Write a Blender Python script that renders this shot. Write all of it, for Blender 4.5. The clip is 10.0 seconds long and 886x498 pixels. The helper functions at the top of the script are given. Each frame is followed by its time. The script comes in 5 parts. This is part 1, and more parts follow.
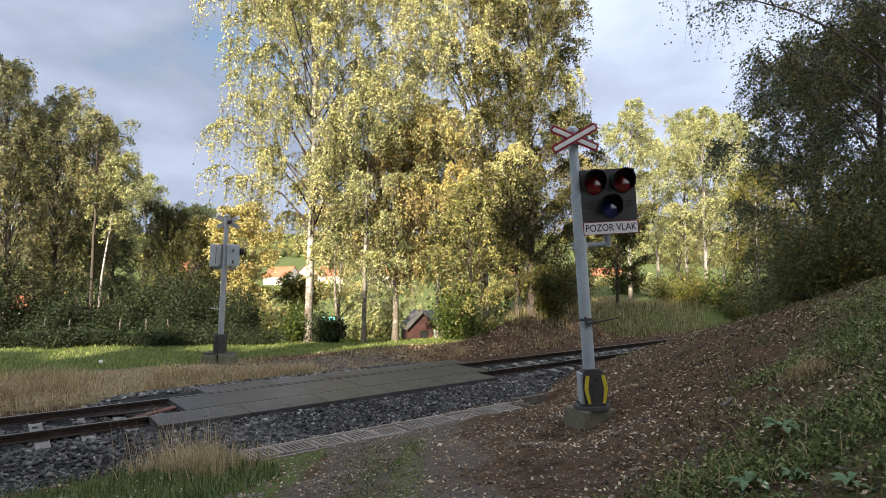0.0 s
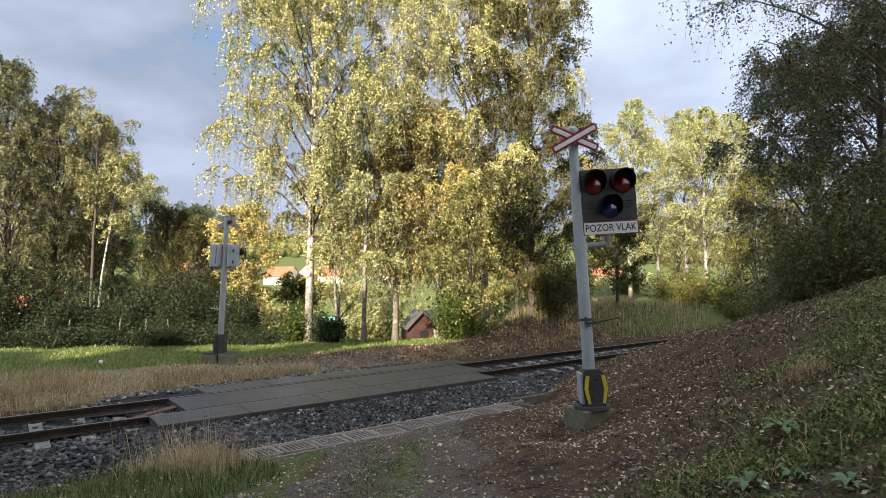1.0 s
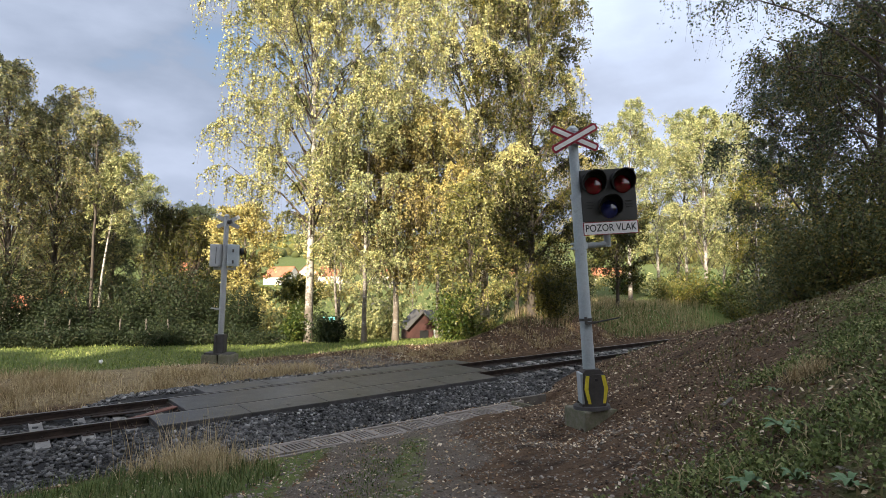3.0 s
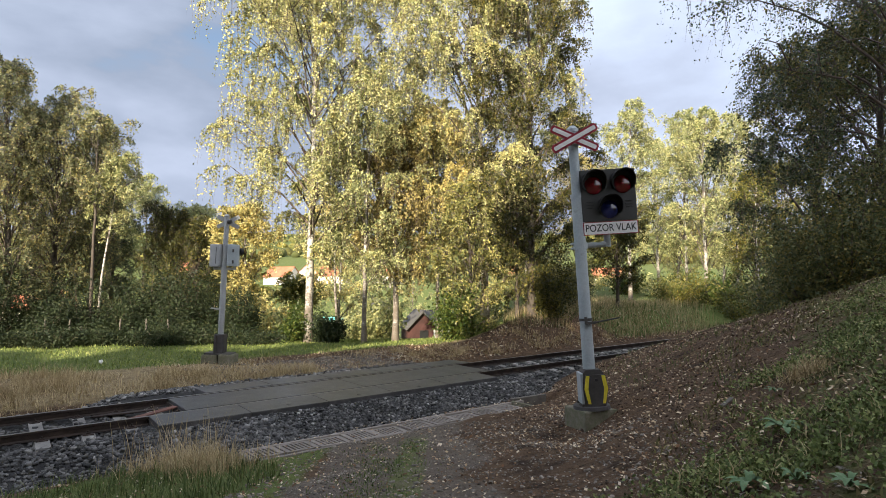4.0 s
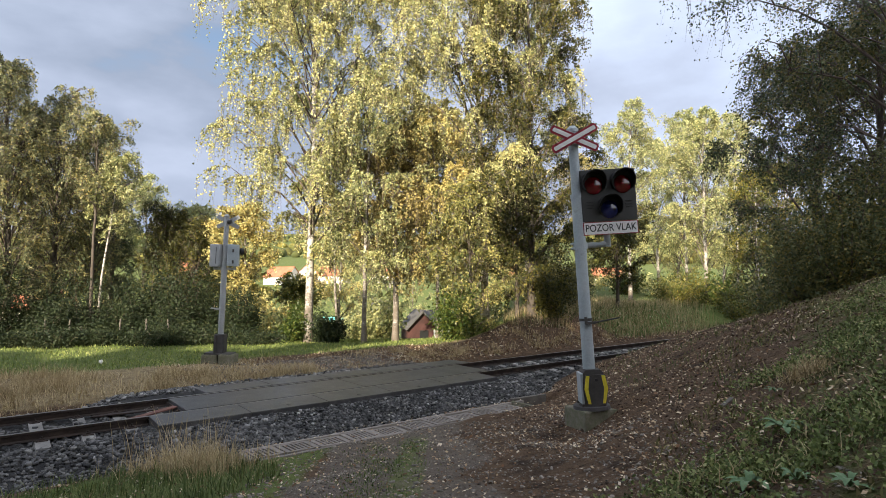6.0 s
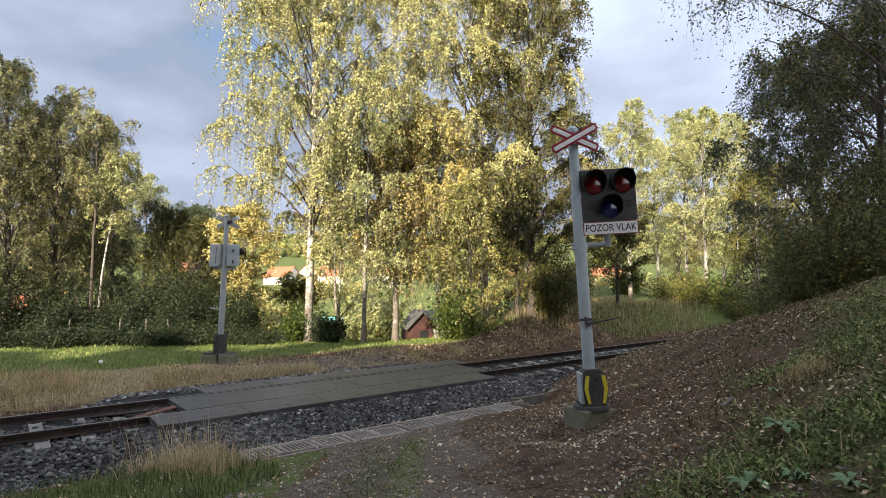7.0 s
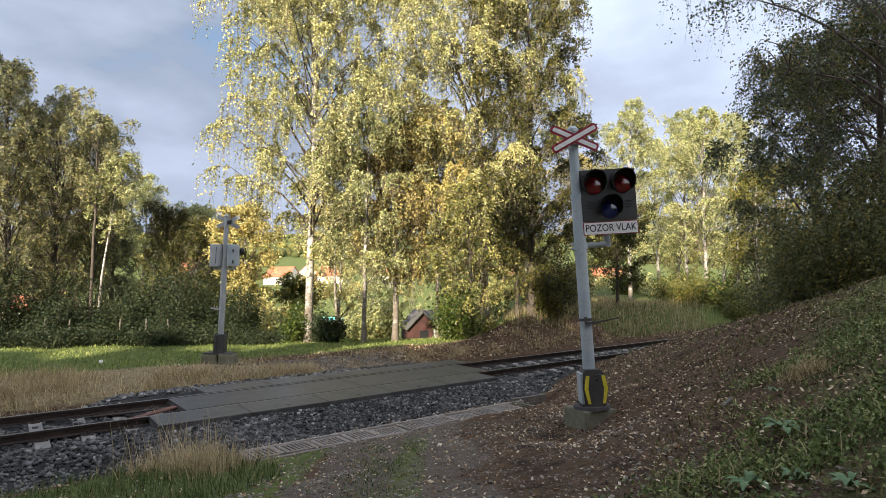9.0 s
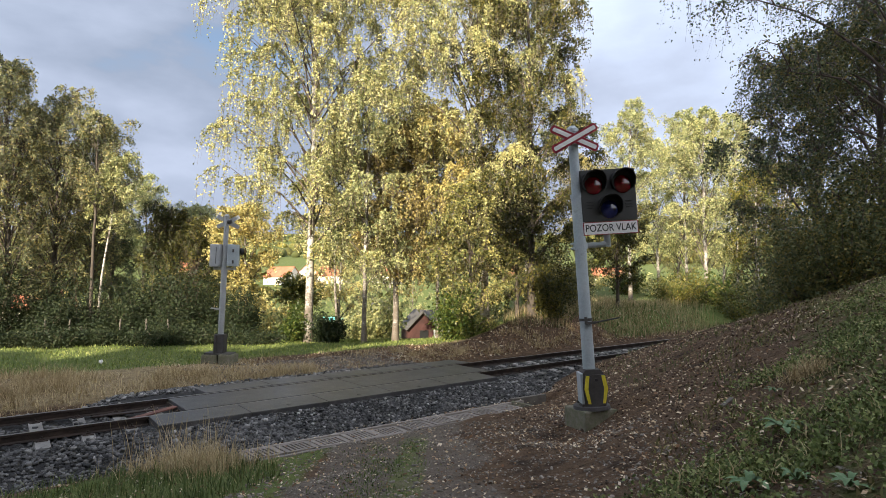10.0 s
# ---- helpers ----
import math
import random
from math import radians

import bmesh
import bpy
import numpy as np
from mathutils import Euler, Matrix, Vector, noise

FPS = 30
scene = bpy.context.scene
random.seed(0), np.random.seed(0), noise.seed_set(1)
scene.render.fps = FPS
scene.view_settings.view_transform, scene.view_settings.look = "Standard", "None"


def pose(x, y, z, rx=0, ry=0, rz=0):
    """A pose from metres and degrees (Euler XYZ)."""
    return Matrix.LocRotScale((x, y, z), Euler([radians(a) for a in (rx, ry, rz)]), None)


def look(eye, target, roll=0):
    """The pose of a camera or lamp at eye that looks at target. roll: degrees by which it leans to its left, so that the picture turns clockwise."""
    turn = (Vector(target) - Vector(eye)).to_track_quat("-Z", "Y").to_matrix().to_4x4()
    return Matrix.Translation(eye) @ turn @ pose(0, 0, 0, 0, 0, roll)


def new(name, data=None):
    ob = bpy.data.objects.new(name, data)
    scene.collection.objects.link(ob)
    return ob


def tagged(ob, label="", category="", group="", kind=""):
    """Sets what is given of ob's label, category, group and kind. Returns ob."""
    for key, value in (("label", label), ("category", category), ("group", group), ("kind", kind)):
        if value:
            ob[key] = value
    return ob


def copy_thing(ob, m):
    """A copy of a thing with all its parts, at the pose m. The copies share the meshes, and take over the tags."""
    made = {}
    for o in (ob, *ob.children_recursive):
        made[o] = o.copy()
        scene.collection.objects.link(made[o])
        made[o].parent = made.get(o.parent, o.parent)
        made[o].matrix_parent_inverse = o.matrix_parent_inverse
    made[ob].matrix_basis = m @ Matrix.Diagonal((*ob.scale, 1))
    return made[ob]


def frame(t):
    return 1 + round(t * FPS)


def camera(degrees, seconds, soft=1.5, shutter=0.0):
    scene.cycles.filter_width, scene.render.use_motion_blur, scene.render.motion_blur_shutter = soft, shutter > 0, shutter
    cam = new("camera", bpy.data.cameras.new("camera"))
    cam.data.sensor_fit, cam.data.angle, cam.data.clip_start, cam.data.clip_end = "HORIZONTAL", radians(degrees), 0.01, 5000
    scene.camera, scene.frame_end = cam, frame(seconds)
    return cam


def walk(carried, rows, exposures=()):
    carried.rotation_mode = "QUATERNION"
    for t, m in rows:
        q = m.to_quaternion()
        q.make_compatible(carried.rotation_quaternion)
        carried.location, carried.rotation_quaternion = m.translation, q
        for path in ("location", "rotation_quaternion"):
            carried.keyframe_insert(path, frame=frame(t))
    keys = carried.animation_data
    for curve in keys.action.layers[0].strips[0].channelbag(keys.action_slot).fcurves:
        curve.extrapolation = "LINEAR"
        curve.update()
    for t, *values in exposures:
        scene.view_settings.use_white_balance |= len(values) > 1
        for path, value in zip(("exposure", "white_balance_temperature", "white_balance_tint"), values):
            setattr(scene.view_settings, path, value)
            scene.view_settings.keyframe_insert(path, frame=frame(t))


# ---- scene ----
# The camera stands still on the footpath that leads down to a level crossing; z = 0 is the top of the rails.
cam = camera(75.1, 10.0, soft=0.45)
EYE = (0.0, 0.0, 2.42)
VIEW = look(EYE, (0.0, 100.0, 2.42 + 5.59))
walk(cam, [(0.0, VIEW), (10.0, VIEW)], exposures=[(0.0, 1.28), (10.0, 1.28)])

# ---- light ----
SUN_FROM = Vector((-0.36, -0.83, 0.41)).normalized()
sun_data = bpy.data.lights.new("sun", "SUN")
sun_data.energy, sun_data.angle, sun_data.color = 5.0, radians(0.6), (1.0, 0.88, 0.70)
sun = new("sun", sun_data)
sun.matrix_world = look(SUN_FROM * 60, (0, 0, 0))

world = bpy.data.worlds.new("sky")
scene.world = world
world.use_nodes = True
wt = world.node_tree
wn, wl = wt.nodes, wt.links
wn.clear()
w_out = wn.new("ShaderNodeOutputWorld")
w_bg = wn.new("ShaderNodeBackground")
w_bg.inputs["Strength"].default_value = 0.076
w_sky = wn.new("ShaderNodeTexSky")
w_sky.sky_type, w_sky.sun_disc = "NISHITA", False
w_sky.sun_elevation = math.asin(SUN_FROM.z)
w_sky.sun_rotation = math.atan2(SUN_FROM.x, SUN_FROM.y)
w_co = wn.new("ShaderNodeTexCoord")
w_map = wn.new("ShaderNodeMapping")
w_map.inputs["Scale"].default_value = (1.0, 1.0, 2.4)
w_map.inputs["Location"].default_value = (0.35, 0.1, 0.2)
wl.new(w_co.outputs["Generated"], w_map.inputs["Vector"])
w_cov = wn.new("ShaderNodeTexNoise")        # where the cloud cover opens
w_cov.inputs["Scale"].default_value, w_cov.inputs["Detail"].default_value = 2.6, 6.0
w_tone = wn.new("ShaderNodeTexNoise")       # bright and grey bellies of the clouds
w_tone.inputs["Scale"].default_value, w_tone.inputs["Detail"].default_value = 2.6, 7.0
w_tone.inputs["Roughness"].default_value = 0.5
for nd in (w_cov, w_tone):
    wl.new(w_map.outputs["Vector"], nd.inputs["Vector"])
w_r1 = wn.new("ShaderNodeValToRGB")
w_r1.color_ramp.elements[0].position, w_r1.color_ramp.elements[1].position = 0.28, 0.40
wl.new(w_cov.outputs["Fac"], w_r1.inputs["Fac"])
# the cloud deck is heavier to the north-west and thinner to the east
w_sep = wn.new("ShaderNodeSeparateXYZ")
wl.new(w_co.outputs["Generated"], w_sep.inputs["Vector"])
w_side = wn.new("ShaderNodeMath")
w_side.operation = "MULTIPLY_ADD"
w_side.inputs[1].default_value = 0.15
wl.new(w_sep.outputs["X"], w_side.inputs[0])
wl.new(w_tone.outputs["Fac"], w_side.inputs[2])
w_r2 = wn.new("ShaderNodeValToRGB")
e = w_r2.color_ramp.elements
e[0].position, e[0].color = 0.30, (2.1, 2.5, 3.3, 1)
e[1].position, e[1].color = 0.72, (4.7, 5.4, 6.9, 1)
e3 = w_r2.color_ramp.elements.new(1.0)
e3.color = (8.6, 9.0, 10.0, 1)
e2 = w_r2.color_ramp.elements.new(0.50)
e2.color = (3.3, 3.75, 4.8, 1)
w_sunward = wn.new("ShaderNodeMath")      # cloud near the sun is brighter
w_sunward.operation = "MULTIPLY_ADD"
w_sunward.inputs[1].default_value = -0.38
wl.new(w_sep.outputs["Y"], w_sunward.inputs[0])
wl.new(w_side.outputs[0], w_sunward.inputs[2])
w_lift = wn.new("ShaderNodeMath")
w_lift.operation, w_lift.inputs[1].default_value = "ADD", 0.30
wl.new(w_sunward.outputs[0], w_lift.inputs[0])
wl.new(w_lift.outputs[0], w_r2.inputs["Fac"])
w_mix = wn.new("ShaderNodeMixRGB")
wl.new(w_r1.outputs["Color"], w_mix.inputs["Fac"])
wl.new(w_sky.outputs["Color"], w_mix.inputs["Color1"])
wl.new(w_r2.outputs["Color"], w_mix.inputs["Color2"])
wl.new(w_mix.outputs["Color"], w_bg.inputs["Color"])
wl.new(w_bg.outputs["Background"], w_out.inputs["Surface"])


# ---- materials ----
def base_mat(name, rough=0.8, metallic=0.0, spec=0.4):
    m = bpy.data.materials.new(name)
    m.use_nodes = True
    b = m.node_tree.nodes["Principled BSDF"]
    b.inputs["Roughness"].default_value = rough
    b.inputs["Metallic"].default_value = metallic
    b.inputs["Specular IOR Level"].default_value = spec
    return m, m.node_tree.nodes, m.node_tree.links, b


def noise_node(nodes, links, co, scale, detail=5.0, rough=0.6):
    t = nodes.new("ShaderNodeTexNoise")
    t.inputs["Scale"].default_value, t.inputs["Detail"].default_value = scale, detail
    t.inputs["Roughness"].default_value = rough
    links.new(co, t.inputs["Vector"])
    return t.outputs["Fac"]


def mix_node(nodes, links, fac, a, b, mode="MIX"):
    n = nodes.new("ShaderNodeMixRGB")
    n.blend_type = mode
    for sock, v in ((n.inputs["Fac"], fac), (n.inputs["Color1"], a), (n.inputs["Color2"], b)):
        if isinstance(v, bpy.types.NodeSocket):
            links.new(v, sock)
        elif isinstance(v, tuple):
            sock.default_value = (*v, 1)
        else:
            sock.default_value = v
    return n.outputs["Color"]


def ramp_node(nodes, links, fac, lo, hi):
    r = nodes.new("ShaderNodeValToRGB")
    r.color_ramp.elements[0].position, r.color_ramp.elements[1].position = lo, hi
    links.new(fac, r.inputs["Fac"])
    return r.outputs["Color"]


def surf(name, c1, c2, big=1.5, fine=30.0, rough=0.8, metallic=0.0, bump=0.25, depth=0.01, spec=0.4, piece=0.0, dirt=None, dirt_lo=0.55, dirt_hi=0.75):
    """A worn surface: two tones at a large scale, grain at a small one, and dirt in patches."""
    m, nodes, links, b = base_mat(name, rough, metallic, spec)
    co = nodes.new("ShaderNodeTexCoord").outputs["Object"]
    f1 = ramp_node(nodes, links, noise_node(nodes, links, co, big), 0.32, 0.68)
    col = mix_node(nodes, links, f1, c1, c2)
    f2 = noise_node(nodes, links, co, fine, 6.0, 0.7)
    grain = ramp_node(nodes, links, f2, 0.2, 0.8)
    col = mix_node(nodes, links, 0.45, col, mix_node(nodes, links, grain, (0.55, 0.55, 0.55), (1.35, 1.35, 1.35)), "MULTIPLY")
    if dirt:
        f3 = ramp_node(nodes, links, noise_node(nodes, links, co, big * 2.7, 8.0, 0.7), dirt_lo, dirt_hi)
        col = mix_node(nodes, links, f3, col, dirt)
    if piece:
        info = nodes.new("ShaderNodeObjectInfo")
        geo = nodes.new("ShaderNodeNewGeometry")
        add = nodes.new("ShaderNodeMath")
        add.operation = "ADD"
        links.new(info.outputs["Random"], add.inputs[0])
        links.new(geo.outputs["Random Per Island"], add.inputs[1])
        frac = nodes.new("ShaderNodeMath")
        frac.operation = "FRACT"
        links.new(add.outputs[0], frac.inputs[0])
        tone = mix_node(nodes, links, frac.outputs[0], (1 - piece,) * 3, (1 + piece,) * 3)
        col = mix_node(nodes, links, 1.0, col, tone, "MULTIPLY")
    links.new(col, b.inputs["Base Color"])
    bp = nodes.new("ShaderNodeBump")
    bp.inputs["Strength"].default_value, bp.inputs["Distance"].default_value = bump, depth
    links.new(f2, bp.inputs["Height"])
    links.new(bp.outputs["Normal"], b.inputs["Normal"])
    return m


def leafy(name, cols, translucent=0.26, rough=0.42, clump=0.45):
    """Leaves: a colour for each leaf out of a ramp, shifted clump by clump, some light passing through."""
    m, nodes, links, b = base_mat(name, rough, 0.0, 0.3)
    geo = nodes.new("ShaderNodeNewGeometry")
    co = nodes.new("ShaderNodeTexCoord").outputs["Object"]
    big = noise_node(nodes, links, co, clump, 3.0)
    mul = nodes.new("ShaderNodeMath")
    mul.operation, mul.inputs[1].default_value = "MULTIPLY_ADD", 0.80
    links.new(geo.outputs["Random Per Island"], mul.inputs[0])
    sub = nodes.new("ShaderNodeMath")
    sub.operation, sub.inputs[1].default_value, sub.inputs[2].default_value = "MULTIPLY_ADD", 0.9, -0.36
    links.new(big, sub.inputs[0])
    links.new(sub.outputs[0], mul.inputs[2])
    r = nodes.new("ShaderNodeValToRGB")
    el = r.color_ramp.elements
    el[0].position, el[1].position = 0.0, 1.0
    el[0].color, el[1].color = (*cols[0], 1), (*cols[-1], 1)
    for i, c in enumerate(cols[1:-1]):
        el.new((i + 1) / (len(cols) - 1)).color = (*c, 1)
    links.new(mul.outputs[0], r.inputs["Fac"])
    links.new(r.outputs["Color"], b.inputs["Base Color"])
    tr = nodes.new("ShaderNodeBsdfTranslucent")
    links.new(r.outputs["Color"], tr.inputs["Color"])
    mx = nodes.new("ShaderNodeMixShader")
    mx.inputs["Fac"].default_value = translucent
    links.new(b.outputs["BSDF"], mx.inputs[1])
    links.new(tr.outputs["BSDF"], mx.inputs[2])
    links.new(mx.outputs["Shader"], nodes["Material Output"].inputs["Surface"])
    return m


def ground_material():
    m, nodes, links, b = base_mat("ground_soil_and_grass", 0.95, 0.0, 0.2)
    co = nodes.new("ShaderNodeTexCoord").outputs["Object"]
    at = nodes.new("ShaderNodeAttribute")
    at.attribute_name = "zone"
    sep = nodes.new("ShaderNodeSeparateColor")
    links.new(at.outputs["Color"], sep.inputs["Color"])
    big = ramp_node(nodes, links, noise_node(nodes, links, co, 0.8, 6.0), 0.3, 0.7)
    mid = ramp_node(nodes, links, noise_node(nodes, links, co, 7.0, 8.0, 0.7), 0.3, 0.7)
    fine = noise_node(nodes, links, co, 45.0, 6.0, 0.75)
    grit = ramp_node(nodes, links, fine, 0.3, 0.75)
    soil = mix_node(nodes, links, mid, (0.056, 0.035, 0.021), (0.165, 0.105, 0.064))
    soil = mix_node(nodes, links, ramp_node(nodes, links, noise_node(nodes, links, co, 1.7, 8.0, 0.65), 0.52, 0.68), soil, (0.030, 0.019, 0.013))
    path = mix_node(nodes, links, mid, (0.100, 0.080, 0.064), (0.195, 0.160, 0.130))
    path = mix_node(nodes, links, big, path, (0.15, 0.118, 0.088))
    dry = mix_node(nodes, links, mid, (0.17, 0.125, 0.07), (0.36, 0.28, 0.16))
    green = mix_node(nodes, links, mid, (0.050, 0.075, 0.018), (0.130, 0.170, 0.045))
    green = mix_node(nodes, links, big, green, (0.14, 0.16, 0.05))

    def edge(sock):
        add = nodes.new("ShaderNodeMath")
        add.operation, add.inputs[1].default_value = "MULTIPLY_ADD", 1.0
        links.new(sock, add.inputs[0])
        wob = nodes.new("ShaderNodeMath")
        wob.operation, wob.inputs[1].default_value, wob.inputs[2].default_value = "MULTIPLY_ADD", 0.7, -0.35
        links.new(noise_node(nodes, links, co, 3.0, 8.0, 0.7), wob.inputs[0])
        links.new(wob.outputs[0], add.inputs[2])
        return ramp_node(nodes, links, add.outputs[0], 0.38, 0.62)

    col = mix_node(nodes, links, edge(sep.outputs["Red"]), soil, path)
    col = mix_node(nodes, links, edge(sep.outputs["Blue"]), col, dry)
    col = mix_node(nodes, links, edge(sep.outputs["Green"]), col, green)
    col = mix_node(nodes, links, 0.5, col, mix_node(nodes, links, grit, (0.45, 0.45, 0.45), (1.5, 1.5, 1.5)), "MULTIPLY")
    links.new(col, b.inputs["Base Color"])
    bp = nodes.new("ShaderNodeBump")
    bp.inputs["Strength"].default_value, bp.inputs["Distance"].default_value = 0.7, 0.03
    links.new(fine, bp.inputs["Height"])
    lumps = nodes.new("ShaderNodeBump")
    lumps.inputs["Strength"].default_value, lumps.inputs["Distance"].default_value = 0.9, 0.12
    links.new(noise_node(nodes, links, co, 6.5, 5.0, 0.6), lumps.inputs["Height"])
    links.new(lumps.outputs["Normal"], bp.inputs["Normal"])
    links.new(bp.outputs["Normal"], b.inputs["Normal"])
    return m


def birch_bark(name="birch_bark", lo=0.50, hi=0.58):
    m, nodes, links, b = base_mat(name, 0.75)
    co = nodes.new("ShaderNodeTexCoord").outputs["Object"]
    mp = nodes.new("ShaderNodeMapping")
    mp.inputs["Scale"].default_value = (3.2, 3.2, 5.5)
    links.new(co, mp.inputs["Vector"])
    bands = ramp_node(nodes, links, noise_node(nodes, links, mp.outputs["Vector"], 1.5, 8.0, 0.75), lo, hi)
    col = mix_node(nodes, links, bands, (0.56, 0.52, 0.46), (0.08, 0.068, 0.055))
    # the foot of an old birch is dark and furrowed
    sz = nodes.new("ShaderNodeSeparateXYZ")
    links.new(co, sz.inputs["Vector"])
    foot = nodes.new("ShaderNodeMapRange")
    foot.inputs["From Min"].default_value, foot.inputs["From Max"].default_value = 0.0, 2.4
    foot.inputs["To Min"].default_value, foot.inputs["To Max"].default_value = 0.22, 0.0
    links.new(sz.outputs["Z"], foot.inputs["Value"])
    both = nodes.new("ShaderNodeMath")
    links.new(foot.outputs["Result"], both.inputs[0])
    links.new(noise_node(nodes, links, co, 1.6, 6.0, 0.7), both.inputs[1])
    patch = ramp_node(nodes, links, both.outputs[0], 0.47, 0.64)
    col = mix_node(nodes, links, patch, col, (0.16, 0.13, 0.10))
    links.new(col, b.inputs["Base Color"])
    return m


def gloss_lens(name, col):
    m, nodes, links, b = base_mat(name, 0.08, 0.0, 0.5)
    b.inputs["Base Color"].default_value = (*col, 1)
    b.inputs["Coat Weight"].default_value, b.inputs["Coat Roughness"].default_value = 1.0, 0.02
    return m


M = {}
M["ground"] = ground_material()
M["birch"] = birch_bark()
M["birch_grey"] = birch_bark("greyish_birch_bark", 0.40, 0.56)
M["bark"] = surf("dark_bark", (0.06, 0.048, 0.038), (0.12, 0.10, 0.08), 3.0, 25.0, 0.9, bump=0.8, depth=0.02)
# undergrowth leaves coloured near black to stand for the wood edge's shade
M["leaf_wood_shade"] = leafy("shade_darkened_undergrowth_leaves", [(0.010, 0.018, 0.007), (0.02, 0.033, 0.011), (0.030, 0.042, 0.014), (0.05, 0.052, 0.016)], 0.12, 0.65)
# darker counterpart of the birch leaves; the crowns' shade is in its colour
M["leaf_shade_toned"] = leafy("shade_toned_birch_leaves", [(0.022, 0.03, 0.009), (0.055, 0.062, 0.018), (0.11, 0.105, 0.027), (0.30, 0.24, 0.05)])
M["leaf_mix"] = leafy("half_green_birch_leaves", [(0.06, 0.075, 0.022), (0.17, 0.18, 0.06), (0.38, 0.35, 0.12), (0.64, 0.54, 0.18)])
M["twig"] = surf("twig_bark", (0.07, 0.05, 0.04), (0.17, 0.135, 0.11), 3.0, 25.0, 0.9)
M["leaf_birch"] = leafy("birch_leaves", [(0.09, 0.115, 0.045), (0.34, 0.36, 0.16), (0.60, 0.56, 0.25), (0.74, 0.64, 0.27)])
M["leaf_gold"] = leafy("golden_leaves", [(0.15, 0.14, 0.05), (0.42, 0.38, 0.15), (0.64, 0.53, 0.20), (0.74, 0.57, 0.20)])
M["leaf_lime"] = leafy("yellow_green_leaves", [(0.10, 0.13, 0.05), (0.30, 0.33, 0.15), (0.50, 0.49, 0.22), (0.64, 0.57, 0.24)])
M["leaf_green"] = leafy("green_leaves", [(0.02, 0.04, 0.008), (0.045, 0.075, 0.014), (0.08, 0.105, 0.02), (0.17, 0.16, 0.03)])
M["leaf_dark"] = leafy("dark_leaves", [(0.026, 0.046, 0.026), (0.065, 0.095, 0.05), (0.12, 0.15, 0.075), (0.28, 0.23, 0.08)])
M["leaf_olive"] = leafy("olive_leaves", [(0.04, 0.06, 0.014), (0.10, 0.115, 0.03), (0.20, 0.185, 0.04), (0.36, 0.27, 0.05)])
M["leaf_brown"] = leafy("brownish_leaves", [(0.12, 0.095, 0.045), (0.25, 0.205, 0.08), (0.42, 0.34, 0.13), (0.62, 0.50, 0.18)])
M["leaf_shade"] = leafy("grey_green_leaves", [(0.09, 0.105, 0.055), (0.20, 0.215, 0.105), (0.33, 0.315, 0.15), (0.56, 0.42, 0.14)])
M["leaf_olive_dark"] = leafy("browning_leaves", [(0.05, 0.07, 0.03), (0.11, 0.13, 0.05), (0.20, 0.19, 0.07), (0.48, 0.34, 0.08)])
M["dock"] = surf("dock_leaf", (0.085, 0.155, 0.06), (0.14, 0.22, 0.095), 6.0, 40.0, 0.55, bump=0.3)
M["clod"] = surf("soil_clod", (0.045, 0.027, 0.018), (0.10, 0.062, 0.038), 4.0, 40.0, 0.95, piece=0.3)
M["far_wood"] = surf("far_wood_foliage", (0.05, 0.07, 0.02), (0.16, 0.14, 0.03), 0.03, 0.6, 0.9, piece=0.45, bump=0.8, depth=1.0)
M["leaf_gold_wall"] = surf("ochre_boards", (0.42, 0.26, 0.10), (0.52, 0.34, 0.14), 0.8, 10.0, 0.85)
M["weed"] = leafy("weed_leaves", [(0.06, 0.045, 0.02), (0.09, 0.125, 0.036), (0.22, 0.27, 0.09), (0.42, 0.41, 0.18)], 0.25, 0.6, 1.6)
M["grass_dry"] = leafy("dry_grass", [(0.20, 0.14, 0.07), (0.37, 0.28, 0.15), (0.52, 0.41, 0.23), (0.66, 0.55, 0.35)], 0.25, 0.8)
M["grass_green"] = leafy("green_grass", [(0.030, 0.048, 0.014), (0.070, 0.105, 0.026), (0.12, 0.155, 0.042), (0.26, 0.235, 0.10)], 0.15, 0.7, 1.8)
M["meadow"] = leafy("meadow_grass_blades", [(0.09, 0.125, 0.028), (0.15, 0.20, 0.045), (0.23, 0.27, 0.07), (0.36, 0.36, 0.13)], 0.2, 0.7)
M["thatch"] = leafy("mossy_thatch", [(0.05, 0.040, 0.018), (0.11, 0.098, 0.036), (0.18, 0.165, 0.062), (0.34, 0.27, 0.14)], 0.15, 0.8, 1.5)
M["litter"] = leafy("fallen_leaves", [(0.07, 0.036, 0.018), (0.19, 0.10, 0.05), (0.48, 0.36, 0.22), (0.82, 0.72, 0.56)], 0.1, 0.8, 3.0)
M["pale_stone"] = surf("pale_ballast_stone", (0.22, 0.21, 0.20), (0.38, 0.365, 0.34), 4.0, 40.0, 0.9, piece=0.35, bump=0.5)
M["ballast"] = surf("ballast_stone", (0.040, 0.039, 0.038), (0.125, 0.119, 0.113), 4.0, 40.0, 0.7, piece=0.85, bump=0.4)
# bed is near black so its colour gives the shade between stones
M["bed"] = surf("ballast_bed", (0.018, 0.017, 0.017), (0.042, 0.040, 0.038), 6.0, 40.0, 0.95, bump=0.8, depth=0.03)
M["pebble"] = surf("path_pebble", (0.14, 0.12, 0.10), (0.27, 0.235, 0.195), 4.0, 40.0, 0.9, piece=0.5)
M["rust"] = surf("rusty_rail", (0.030, 0.023, 0.020), (0.062, 0.042, 0.033), 5.0, 60.0, 0.75, 0.3)
M["railhead"] = surf("polished_rail", (0.20, 0.19, 0.185), (0.28, 0.265, 0.25), 3.0, 60.0, 0.45, 0.8, bump=0.05)
